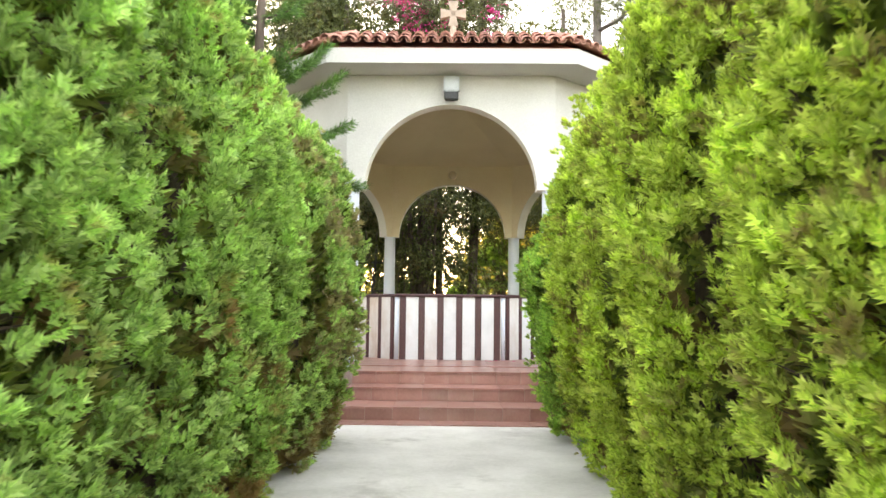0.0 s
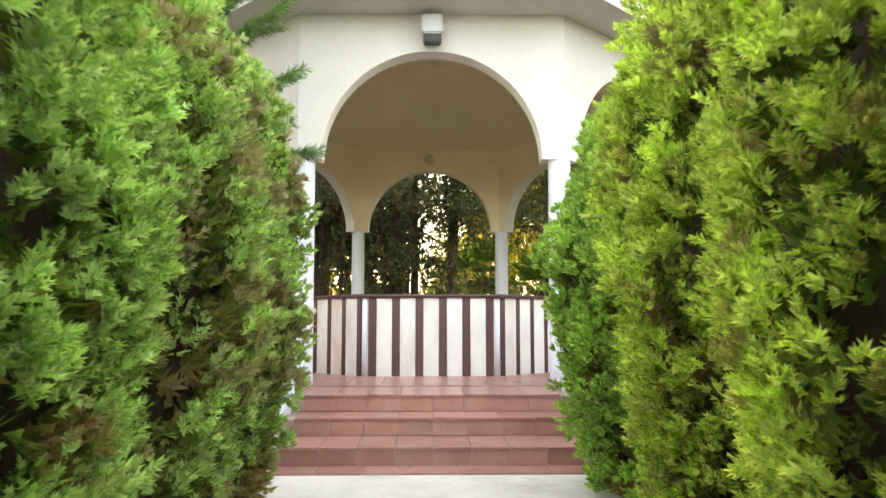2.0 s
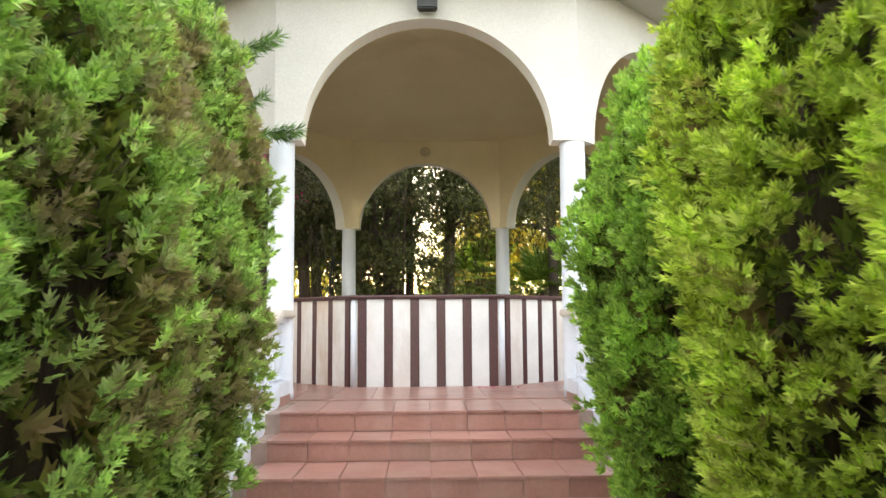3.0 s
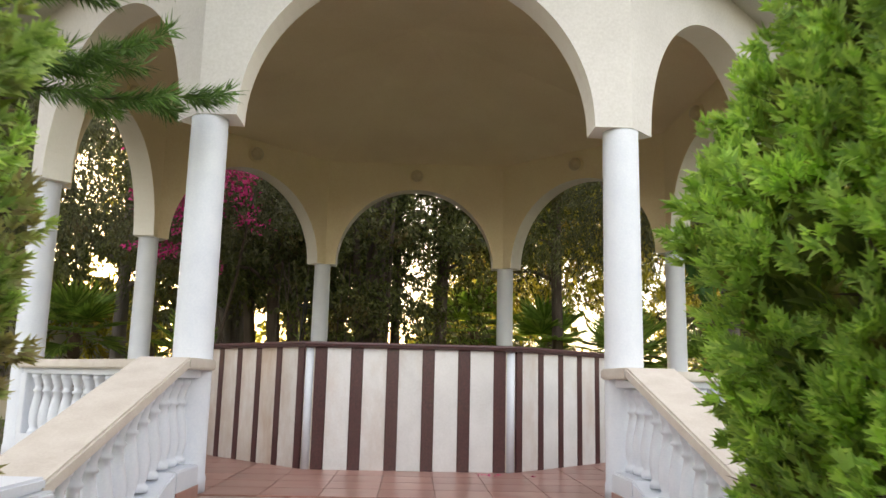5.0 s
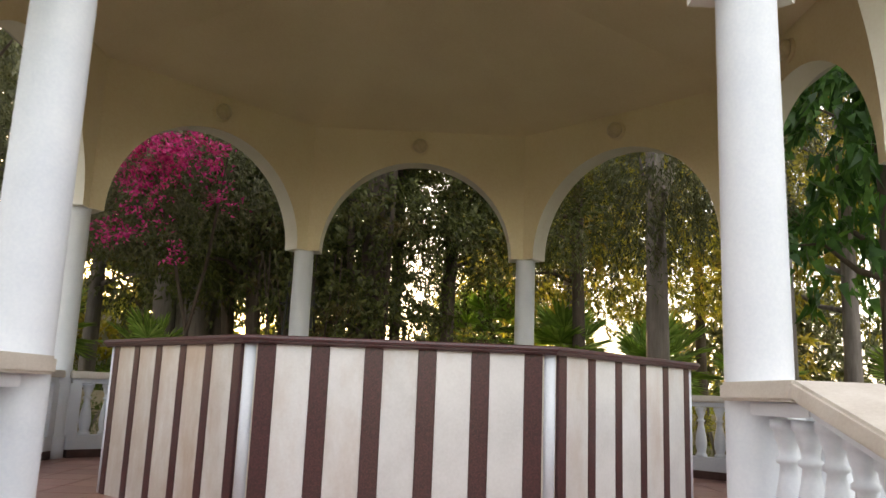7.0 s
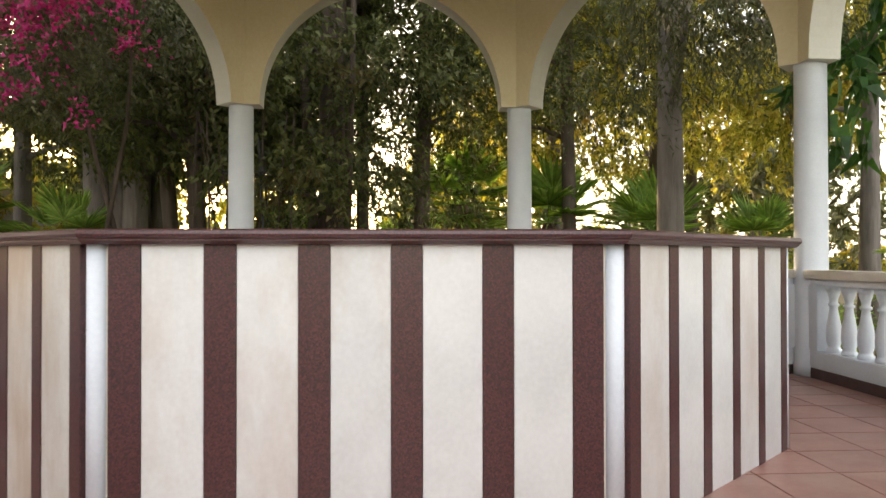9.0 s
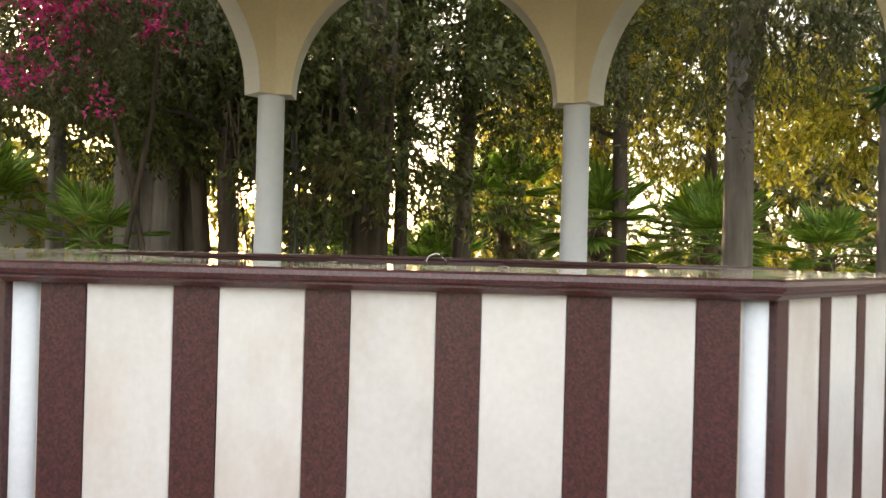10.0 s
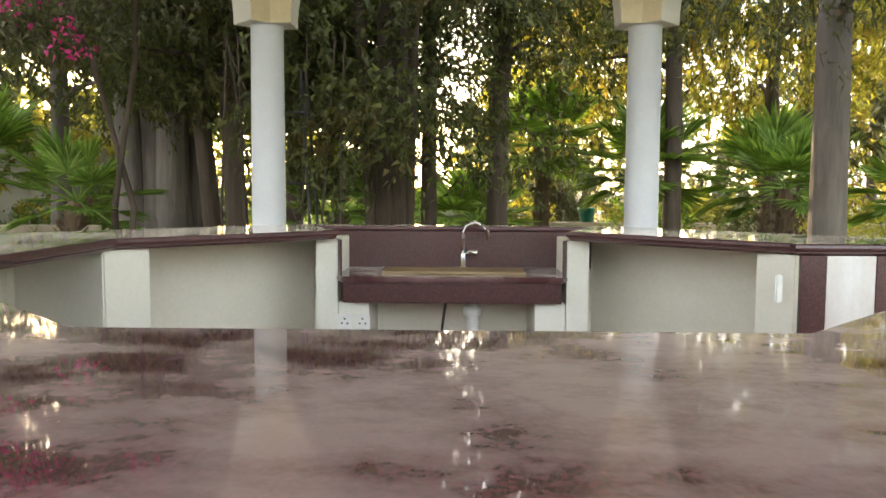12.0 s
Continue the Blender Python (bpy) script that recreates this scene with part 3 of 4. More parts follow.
for k in range(8):
    rot = pose(0, 0, 0, 0, 0, 45 * k)
    pitch = (SLAB + STRIP) / 2 if k == 0 else 0.3278 / 2
    x = -5 * pitch
    for i in range(11):
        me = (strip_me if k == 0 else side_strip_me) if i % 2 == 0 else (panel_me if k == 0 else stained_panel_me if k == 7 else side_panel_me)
        px = x
        x += pitch
        m = rot @ pose(px, -BAR + 0.022, HP)
        if k == 2 and GAP0 - 0.05 < m.translation.y < GAP1 + 0.05:
            continue
        child("granite_strip" if i % 2 == 0 else "marble_panel", me, bar, at=m)
    child("corner_post", post_me, bar, at=rot @ pose(-BAR * T8 + 0.0195, -BAR + 0.047, HP))
    # core wall behind the cladding
    hw_o, hw_i = (BAR - 0.023) * T8, (wall_in - 0.05) * T8
    def piece(a, b):
        p = [(a * hw_o, -(BAR - 0.023)), (b * hw_o, -(BAR - 0.023)), (b * hw_i, -(wall_in - 0.05)), (a * hw_i, -(wall_in - 0.05))]
        return prism(p, HP, CB - 0.001)
    if k == 2:
        child("inner_wall", mesh_of("inner_wall", *join(piece(-1, GAP0 / hw_o), piece(GAP1 / hw_o, 1)), CREAM), bar, at=rot)
    else:
        child("inner_wall", mesh_of("inner_wall", *piece(-1, 1), CREAM), bar, at=rot)
PIER_A = 1.5
for k in (0, 1, 2, 3, 6, 7):
    a = radians(-90 - 22.5 + 45 * k)
    r0, r1 = PIER_A / math.cos(math.pi / 8), (wall_in - 0.04) / math.cos(math.pi / 8)
    m = pose(0, 0, 0, 0, 0, math.degrees(a) + {3: 4.0, 6: -4.0}.get(k, 0.0))
    child("pier", block("pier", r0, r1, -0.13, 0.13, HP, CB - 0.002, REVEAL, 0.008), bar, at=m)
# end of the counter at the way in, clad like the outside
for i, (w, me) in enumerate(((STRIP, strip_me), (SLAB, panel_me), (STRIP, strip_me), (SLAB, panel_me))):
    x0 = 1.5 + sum((STRIP, SLAB, STRIP, SLAB)[:i]) + w / 2
    if x0 + w / 2 < BAR:
        child("granite_strip" if me is strip_me else "marble_panel", me, bar, at=pose(x0, GAP1 + 0.03, HP))
child("end_wall", block("end_wall", 1.49, BAR - 0.03, GAP1 + 0.034, GAP1 + 0.12, HP, CB - 0.002, CREAM, 0.004), bar)
child("end_wall", block("end_wall", 1.49, BAR - 0.03, GAP0 - 0.12, GAP0 - 0.03, HP, CB - 0.002, CREAM, 0.004), bar)

# worktop: one granite ring, cut at the way in, with a notch for the sink
OUT = BAR + 0.055
hx = OUT * T8
NX, NY, NB, NBX = 0.62, 1.53, 2.08, 0.86     # notch for the sink: front corners and back
poly = [(OUT, GAP0), (1.47, GAP0), (1.47, -0.63), (0.58, -1.52), (-0.58, -1.52), (-1.47, -0.63), (-1.47, 0.66), (-NX, NY), (-NBX, NB), (NBX, NB), (NX, NY), (1.47, 0.66), (1.47, GAP1), (OUT, GAP1),
        (OUT, hx), (hx, OUT), (-hx, OUT), (-OUT, hx), (-OUT, -hx), (-hx, -OUT), (hx, -OUT), (OUT, -hx)]


def worktop_mesh():
    """The slab with a moulded edge: set back, round, set back."""
    bm = bmesh.new()
    n = len(poly)
    P = [Vector(p) for p in poly]
    def offset(d):
        out = []
        for i in range(n):
            a, b, c = P[i - 1], P[i], P[(i + 1) % n]
            e1, e2 = (b - a).normalized(), (c - b).normalized()
            n1, n2 = Vector((-e1.y, e1.x)), Vector((-e2.y, e2.x))
            m = (n1 + n2)
            m = m / max(m.length_squared / 2, 0.3)
            out.append(b + m * d)
        return out
    area = sum(P[i - 1].x * P[i].y - P[i].x * P[i - 1].y for i in range(n))
    sgn = 1 if area > 0 else -1
    prof = [(0.03, CB), (0.022, CB + 0.006), (0.014, CB + 0.012), (0.014, CB + 0.018), (0.003, CB + 0.024), (0.0, CB + 0.034), (0.003, CB + 0.046), (0.008, CB + 0.05), (0.012, CT)]
    rings = []
    for d, z in prof:
        rings.append([bm.verts.new((p.x, p.y, z)) for p in offset(sgn * d)])
    for a, b in zip(rings, rings[1:]):
        for i in range(n):
            j = (i + 1) % n
            bm.faces.new((a[i], a[j], b[j], b[i]))
    bm.faces.new(rings[-1])
    bm.faces.new(rings[0][::-1])
    bmesh.ops.recalc_face_normals(bm, faces=bm.faces[:])
    made = []
    for name, mat, flat in (("slab", WORKTOP, True), ("moulded_edge", GRANITE, False)):
        half = bm.copy()
        half.normal_update()
        bmesh.ops.delete(half, geom=[f for f in half.faces if (abs(f.normal.z) > 0.9) != flat], context="FACES")
        me = bpy.data.meshes.new(name)
        half.to_mesh(me)
        half.free()
        me.materials.append(mat)
        made.append(me)
    bm.free()
    return made


worktop = thing("worktop", "dusty polished dark red granite bar top with moulded edge", "worktop")
for me in worktop_mesh():
    child(me.name, me, worktop, "dark red moulded granite edge" if me.name == "moulded_edge" else "")

# sink unit in the notch
sink = thing("sink_unit", "dark red granite sink unit with chrome tap", "sink", (0, 0, 0))
SZ = 1.325
child("backsplash", block("backsplash", -0.85, 0.85, NB - 0.03, NB - 0.004, SZ, CB + 0.02, GRANITE, 0.003), sink)
deck = [(-NX + 0.012, NY - 0.02), (NX - 0.012, NY - 0.02), (NBX - 0.02, NB - 0.03), (-NBX + 0.02, NB - 0.03)]
child("deck", bevelled("deck", prism(deck, SZ - 0.035, SZ), WORKTOP, 0.008), sink)
child("apron", block("apron", -NX + 0.014, NX - 0.014, NY + 0.005, NY + 0.03, SZ - 0.15, SZ - 0.036, GRANITE, 0.004), sink)
for s in (-1, 1):
    side = [(s * (NX + 0.002), NY + 0.03), (s * (NX - 0.01), NY + 0.03), (s * (NBX - 0.025), NB - 0.03), (s * (NBX - 0.012), NB - 0.03)]
    child("cheek", mesh_of("cheek", *prism(side if s < 0 else side[::-1], SZ, CB - 0.002), GRANITE), sink)
child("board", block("board", -0.4, 0.42, NY + 0.12, NY + 0.4, SZ + 0.001, SZ + 0.014, WOODBOARD, 0.004), sink, "worn wooden board over the basin")
tap = thing("tap", "tall chrome swan-neck tap on the sink deck", "tap", (0.065, 1.98, SZ))
child("body", mesh_of("body", *lathe([(0.028, 0), (0.028, 0.012), (0.018, 0.02), (0.018, 0.09), (0.013, 0.1)], 14), CHROME, True), tap)
neck = [(0, 0, 0.09), (0, 0, 0.2)] + [(0.075 - 0.075 * math.cos(t * math.pi / 8), -0.02 * t / 8, 0.2 + 0.075 * math.sin(t * math.pi / 8) * 1.1) for t in range(1, 8)] + [(0.15, -0.02, 0.175)]
child("spout", mesh_of("spout", *tube(neck, [0.011] * len(neck), 10), CHROME, True), tap)
child("handle", mesh_of("handle", *tube([(0.01, 0, 0.1), (0.05, -0.03, 0.105), (0.085, -0.045, 0.1)], [0.016, 0.012, 0.017], 10), CHROME, True), tap)
child("trap", mesh_of("trap", *join(tube([(0.12, 1.75, SZ - 0.03), (0.12, 1.75, SZ - 0.2), (0.12, 1.75, SZ - 0.45)], [0.05, 0.035, 0.035], 12), tube([(0.12, 1.75, SZ - 0.2), (0.12, 1.75, SZ - 0.25)], [0.055, 0.055], 12)), PLASTIC, True), sink, "white plastic drain trap")
child("hose", mesh_of("hose", *tube([(-0.02, 1.75, SZ - 0.05), (-0.04, 1.75, SZ - 0.2), (-0.08, 1.75, SZ - 0.5)], [0.008] * 3, 8), BLACK), sink, "thin black hose")
for s in (-1, 1):
    child("sink_pier", block("sink_pier", s * 0.7 - 0.062, s * 0.7 + 0.062, NY + 0.06, NB + 0.05, HP, CB - 0.004, REVEAL, 0.004), sink)
    child("sink_pier", block("sink_pier", s * 0.55 - 0.085, s * 0.55 + 0.085, NY + 0.065, NB, HP, SZ - 0.152, REVEAL, 0.004), sink)
child("cupboard_back", block("cupboard_back", -0.46, 0.46, 2.0, 2.03, HP, SZ - 0.04, CREAM, 0.002), sink)
for i in range(2):
    so = thing("socket", "white double power socket on the sink pier", "socket", (-0.6 + 0.1 * i, NY + 0.065, 1.06), "power sockets")
    child("plate", block("plate", -0.042, 0.042, -0.012, 0, -0.042, 0.042, PLASTIC, 0.004), so)
    for hx2, hz in ((-0.016, -0.008), (0.016, -0.008), (0, 0.018)):
        child("hole", block("hole", hx2 - 0.005, hx2 + 0.005, -0.0135, -0.012, hz - 0.005, hz + 0.005, BLACK, 0), so)
sw = thing("switch_box", "small cream switch box on the counter pier", "switch", (1.42, 0.66, 1.38), turn=22)
child("plate", block("plate", -0.02, 0.02, -0.02, 0.0, -0.06, 0.06, PLASTIC, 0.006), sw)

# ---- planting ----
def unit(v):
    return v / np.maximum(np.linalg.norm(v, axis=-1, keepdims=True), 1e-9)


def blades(rng, base, direction, length, width, side=None, fold=0.25):
    """Pointed leaves as quads: base, two shoulders, tip."""
    n = len(base)
    if side is None:
        side = unit(np.cross(direction, rng.normal(size=(n, 3))))
    up = unit(np.cross(side, direction))
    length, width = np.broadcast_to(length, n)[:, None], np.broadcast_to(width, n)[:, None]
    mid = base + direction * length * 0.5 + up * width * fold
    return np.stack([base, mid + side * width * 0.5, base + direction * length, mid - side * width * 0.5], axis=1)


def slips(rng, base, direction, length, width, side=None):
    """Small pointed leaves of three corners."""
    n = len(base)
    if side is None:
        side = unit(np.cross(direction, rng.normal(size=(n, 3))))
    else:
        side = unit(side - direction * np.sum(side * direction, axis=1, keepdims=True) + rng.normal(size=(n, 3)) * 0.25)
    length, width = np.broadcast_to(length, n)[:, None], np.broadcast_to(width, n)[:, None]
    return np.stack([base - side * width * 0.5, base + side * width * 0.5, base + direction * length], axis=1)


def sprays(rng, base, direction, length, face=None):
    """Flat scale-leaf sprays: a midrib with paired side shoots, spread across the way that they face."""
    n = len(base)
    side = unit(np.cross(direction, rng.normal(size=(n, 3)) if face is None else face + rng.normal(size=(n, 3)) * 0.45))
    out = [slips(rng, base, direction, length, length * 0.42, side)]
    for f, k, ang in ((0.05, 0.7, 0.75), (0.35, 0.58, 0.62)):
        for s in (-1, 1):
            d = unit(direction * math.cos(ang) + side * s * math.sin(ang) + rng.normal(size=(n, 3)) * 0.15)
            out.append(slips(rng, base + direction * (length * f)[:, None], d, length * k, length * k * 0.55, side))
    return np.concatenate(out)


def bush_surface(rng, n, height, radius, seed):
    """Points and normals on the path side of a tall, lumpy, egg-shaped bush."""
    h = rng.uniform(0.0, 1.0, n) ** 0.95
    a = np.clip(rng.normal(0, 0.95, n), -2.2, 2.2)
    a = np.where(rng.uniform(size=n) < 0.3, rng.uniform(-math.pi, math.pi, n), a)
    prof = radius * np.where(h < 0.45, 0.74 + 0.26 * np.sin(np.minimum(h / 0.45, 1) * math.pi / 2), np.sqrt(np.clip(1 - (np.maximum(h - 0.45, 0) / 0.58) ** 2.8, 0, 1)))
    lump = 0.04 * np.sin(3 * a + seed) + 0.045 * np.sin(5 * a + 4 * h + 2 * seed) + 0.04 * np.sin(9 * a - 7 * h + seed) + 0.03 * np.sin(17 * h + 4 * a)
    r = prof * (1 + lump)
    p = np.stack([r * np.cos(a), r * np.sin(a), 0.04 + h * height], axis=1)
    nrm = unit(np.stack([np.cos(a), np.sin(a), 0.2 + 1.1 * np.clip(h - 0.7, 0, 1)], axis=1))
    return p, nrm


def thuja(name, label, height, radius, mat, seed, tufts=1350):
    rng = np.random.default_rng(seed)
    ob = thing(name, label, "hedge bush", group="clipped conifer hedge along the path")
    # shoots stand in rounded, upward-drawn tufts with shaded gaps between them
    clumps = tufts // 5
    c, cn = bush_surface(rng, clumps, height, radius, seed)
    cr = rng.uniform(0.07, 0.19, clumps)
    base, dirs, lens, face = [], [], [], []
    for i in rng.integers(0, clumps, tufts):
        m = cn[i]
        u = unit(m + rng.normal(size=3) * 0.75)
        k = 12
        back = 1.0 if m[0] > -0.3 else 1.3
        q = c[i] - m * 0.13 + u * cr[i] * np.array([1, 1, 1.5])
        axis = unit(u * 0.7 + m * 0.2 + np.array([0, 0, 0.8]) + rng.normal(size=3) * 0.15)
        t = rng.uniform(0.0, 1.0, k)
        spread = rng.normal(size=(k, 3))
        spread -= np.outer(spread @ axis, axis)
        size = rng.uniform(0.08, 0.15) * back
        base.append(q + np.outer(t, axis) * size * 0.8 + unit(spread) * 0.02)
        dirs.append(unit(axis + unit(spread) * (0.85 - 0.5 * t)[:, None]))
        lens.append(rng.uniform(0.035, 0.07, k) * back)
        face.append(np.repeat(unit(u + m)[None], k, 0))
    child("foliage", quads("foliage", sprays(rng, np.concatenate(base), np.concatenate(dirs), np.concatenate(lens), np.concatenate(face)), mat), ob)
    # second, looser layer behind: brown shoots, and greens darkened to paint in shade
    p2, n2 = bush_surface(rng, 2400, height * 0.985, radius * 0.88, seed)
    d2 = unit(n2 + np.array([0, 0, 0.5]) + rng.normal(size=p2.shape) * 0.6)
    tagged(child("inner_growth", quads("inner_growth", sprays(rng, p2, d2, rng.uniform(0.09, 0.16, len(p2))), INNER), ob, "brownish inner shoots with shade painted into their green"), kind="stuff")
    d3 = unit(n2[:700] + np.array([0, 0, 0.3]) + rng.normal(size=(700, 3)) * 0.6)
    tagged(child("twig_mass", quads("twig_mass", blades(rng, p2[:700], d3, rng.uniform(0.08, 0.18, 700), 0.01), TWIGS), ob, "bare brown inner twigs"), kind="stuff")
    # added solid core stops the view through; its dark colour stands for shade
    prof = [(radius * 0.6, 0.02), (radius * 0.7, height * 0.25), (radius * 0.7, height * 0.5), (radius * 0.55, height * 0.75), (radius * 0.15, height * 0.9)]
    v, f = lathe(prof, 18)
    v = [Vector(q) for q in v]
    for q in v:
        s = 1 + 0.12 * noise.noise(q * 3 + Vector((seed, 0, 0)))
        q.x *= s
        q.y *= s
    child("inner_core", mesh_of("inner_core", v, f, TWIGS), ob, "solid dark brown core with the bush's inner shade painted in")
    return ob


# the hedge greens again, darkened: shade put into the colour, brown patches real
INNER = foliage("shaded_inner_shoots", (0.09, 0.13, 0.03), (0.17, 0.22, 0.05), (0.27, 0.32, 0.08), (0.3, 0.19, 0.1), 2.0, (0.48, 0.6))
LIME = "lime-green thuja bush clipped into the path hedge"
MIDG = "fresh green thuja bush with brown dead patches"
DARKG = "darker green fine-leaved conifer at the hedge's end"
lime_a = thuja("thuja_bush", LIME, 3.6, 1.02, THUJA_LIME, 3, 2300)
lime_b = thuja("thuja_bush", LIME, 3.45, 1.0, THUJA_LIME, 5, 2300)
green_a = thuja("thuja_bush", MIDG, 3.6, 1.02, THUJA_GREEN, 7, 2200)
green_b = thuja("thuja_bush", MIDG, 3.4, 1.0, THUJA_GREEN, 11, 2200)
green_c = thuja("thuja_bush", MIDG, 3.0, 0.95, THUJA_PATCHY, 13, 1500)
dark_a = thuja("thuja_bush", DARKG, 2.85, 0.97, THUJA_DARK, 17, 2200)
squat = Matrix.Diagonal((1, 1, 0.93, 1))
lime_a.matrix_basis = pose(2.02, -14.7, PAVE, 0, 0, 175)
lime_b.matrix_basis = pose(2.0, -13.2, PAVE, 0, 0, 185)
copy_thing(lime_a, pose(1.98, -11.8, PAVE, 0, 0, 195))
copy_thing(lime_b, pose(1.98, -10.4, PAVE, 0, 0, 165) @ squat)
copy_thing(lime_a, pose(2.02, -9.0, PAVE, 0, 0, 188) @ squat)
dark_a.matrix_basis = pose(1.93, -7.35, PAVE, 0, 0, 205)
green_a.matrix_basis = pose(-2.05, -14.8, PAVE, 0, 0, 5)
green_b.matrix_basis = pose(-2.02, -13.3, PAVE, 0, 0, -8)
copy_thing(green_a, pose(-2.0, -11.8, PAVE, 0, 0, -15) @ squat)
copy_thing(green_b, pose(-2.0, -10.4, PAVE, 0, 0, 12) @ squat)
green_c.matrix_basis = pose(-1.9, -9.1, PAVE, 0, 0, -6)
copy_thing(green_c, pose(-1.86, -7.85, PAVE, 0, 0, -28))


def trunk_data(h, r, lean=(0, 0), seed=0, flute=0.08, n=14):
    rnd = random.Random(seed)
    pts, rad = [], []
    for k in range(9):
        q = k / 8
        pts.append((lean[0] * q + rnd.uniform(-1, 1) * 0.05 * r * k, lean[1] * q + rnd.uniform(-1, 1) * 0.05 * r * k, -0.1 + h * q))
        rad.append(r * (1.25 if k == 0 else 1.0) * (1 - 0.55 * q))
    return tube(pts, rad, n, flute, seed)


def limbs_data(rnd, h, start, count, reach, r):
    out, tips = [], []
    for i in range(count):
        z = start + (h - start) * i / count
        a = rnd.uniform(0, 6.28)
        L = reach * rnd.uniform(0.6, 1.1) * (1 - 0.4 * i / count)
        p = [(0, 0, z)]
        for s in (0.35, 0.7, 1.0):
            p.append((math.cos(a) * L * s, math.sin(a) * L * s, z + L * s * rnd.uniform(0.15, 0.5)))
        out.append(tube(p, [r * 0.35, r * 0.25, r * 0.15, r * 0.05], 7, 0.05, i))
        tips += [p[2], p[3]]
    return out, tips


def crown(rng, centres, radii, per, leaf, droop, aspect=0.38, squash=0.75):
    """Leaf clumps: many small leaves around limb ends, hanging by droop."""
    out = []
    for c, r in zip(centres, radii):
        n = int(per * r * r)
        # several twigs in the clump, leaves along each
        tw = max(6, n // 16)
        s = unit(rng.normal(size=(tw, 3))) * (rng.uniform(0.15, 1.0, (tw, 1)) ** 0.6) * r
        s[:, 2] *= squash
        d = unit(s + np.array([0, 0, -droop * r]) + rng.normal(size=(tw, 3)) * 0.3 * r)
        k = n // tw
        t = rng.uniform(-0.3, 1.0, (tw, k))
        L = rng.uniform(0.25, 0.55, (tw, 1)) * (0.6 + 0.4 * r)
        pos = np.asarray(c) + s[:, None, :] + d[:, None, :] * (t * L)[:, :, None] + rng.normal(size=(tw, k, 3)) * 0.035
        dd = unit(d[:, None, :] + rng.normal(size=(tw, k, 3)) * 0.7 + np.array([0, 0, -droop * 0.5]))
        ln = rng.uniform(0.6, 1.25, tw * k) * leaf
        out.append(slips(rng, pos.reshape(-1, 3), dd.reshape(-1, 3), ln, ln * aspect))
    return np.concatenate(out)


def outside(v, x, y):
    """Drops the leaves that would grow into the gazebo, and thins the gap in the wood where the low sun comes through."""
    c = v.mean(axis=1) + np.array([x, y, 0])
    a = np.maximum(np.maximum(np.abs(c[:, 0]), np.abs(c[:, 1])), (np.abs(c[:, 0]) + np.abs(c[:, 1])) / math.sqrt(2))
    s = c[:, 0] / SUN_DIR.x
    start = c[:, 1] - s * SUN_DIR.y
    lane = (s > 3.0) & (start > -10.0) & (start < -4.0) & (np.abs(c[:, 2] - 1.35 - s * SUN_DIR.z) < 0.34)
    lane &= (np.arange(len(v)) % 6 > 0)
    return v[~lane & ((a > EAVE + 0.15) | ((a > AO + 0.12) & (c[:, 2] < TOP - 0.15)) | (c[:, 2] > 6.4))]


def tree(label, x, y, h, r, start, reach, mat, bark_mat, seed, lean=(0, 0), clumps=56, per=800, leaf=0.1, droop=0.6, aspect=0.42, low=None, stems=1, limbs=9, size=(0.7, 1.25)):
    rnd, rng = random.Random(seed), np.random.default_rng(seed)
    ob = thing("tree", label, "tree", (x, y, 0))
    parts = [trunk_data(h, r, lean, seed)]
    for s in range(1, stems):
        a = 6.28 * s / (stems - 1) + seed
        off = r * 0.85
        v, f = trunk_data(h * rnd.uniform(0.7, 0.95), r * rnd.uniform(0.4, 0.65), (math.cos(a) * 0.5, math.sin(a) * 0.5), seed + s, 0.1, 10)
        parts.append(([(Vector(p) + Vector((math.cos(a) * off, math.sin(a) * off, 0))) for p in v], f))
    child("trunk", mesh_of("trunk", *join(*parts), bark_mat, True), ob)
    lb, tips = limbs_data(rnd, h * 0.92, start, limbs, reach, r)
    lb = [([Vector(p) + Vector((lean[0], lean[1], 0)) * (Vector(p).z / h) for p in v], f) for v, f in lb]
    for v, f in lb:
        if max(max(abs(p.x + x), abs(p.y + y), (abs(p.x + x) + abs(p.y + y)) / math.sqrt(2)) for p in v if 2.5 < p.z < 6.4 or p.z >= 6.4) and min([max(abs(p.x + x), abs(p.y + y), (abs(p.x + x) + abs(p.y + y)) / math.sqrt(2)) for p in v if p.z < 6.4] or [9]) > EAVE + 0.1:
            child("limb", mesh_of("limb", v, f, bark_mat, True), ob)
    centres = [Vector(t) + Vector((lean[0], lean[1], 0)) * (t[2] / h) for t in tips]
    while len(centres) < clumps:
        q = rnd.random()
        z = start + (h + 0.6 - start) * q
        rr = reach * (1 - 0.45 * q) * math.sqrt(rnd.random())
        a = rnd.uniform(0, 6.28)
        centres.append(Vector((rr * math.cos(a) + lean[0] * z / h, rr * math.sin(a) + lean[1] * z / h, z)))
    radii = [rnd.uniform(*size) for _ in centres]
    child("crown", quads("crown", outside(crown(rng, centres, radii, per, leaf, droop, aspect), x, y), mat), ob)
    return ob


EVER = "tall dark evergreen tree with drooping foliage"
# near row, just behind the gazebo
tree(EVER, 0.6, 9.6, 13, 0.18, 3.9, 1.9, LEAF_DARK, BARK_DARK, 21, lean=(0.3, 0), clumps=50, leaf=0.125, per=760)
tree("dark multi-stemmed evergreen with vines on its trunk", -0.88, 7.8, 13, 0.22, 2.2, 2.0, LEAF_DARK, BARK_DARK, 22, stems=4, clumps=72, leaf=0.13, per=760)
tree(EVER, -0.42, 9.3, 12, 0.13, 4.6, 1.6, LEAF_DARK, BARK_DARK, 23, clumps=26, leaf=0.13, per=760)
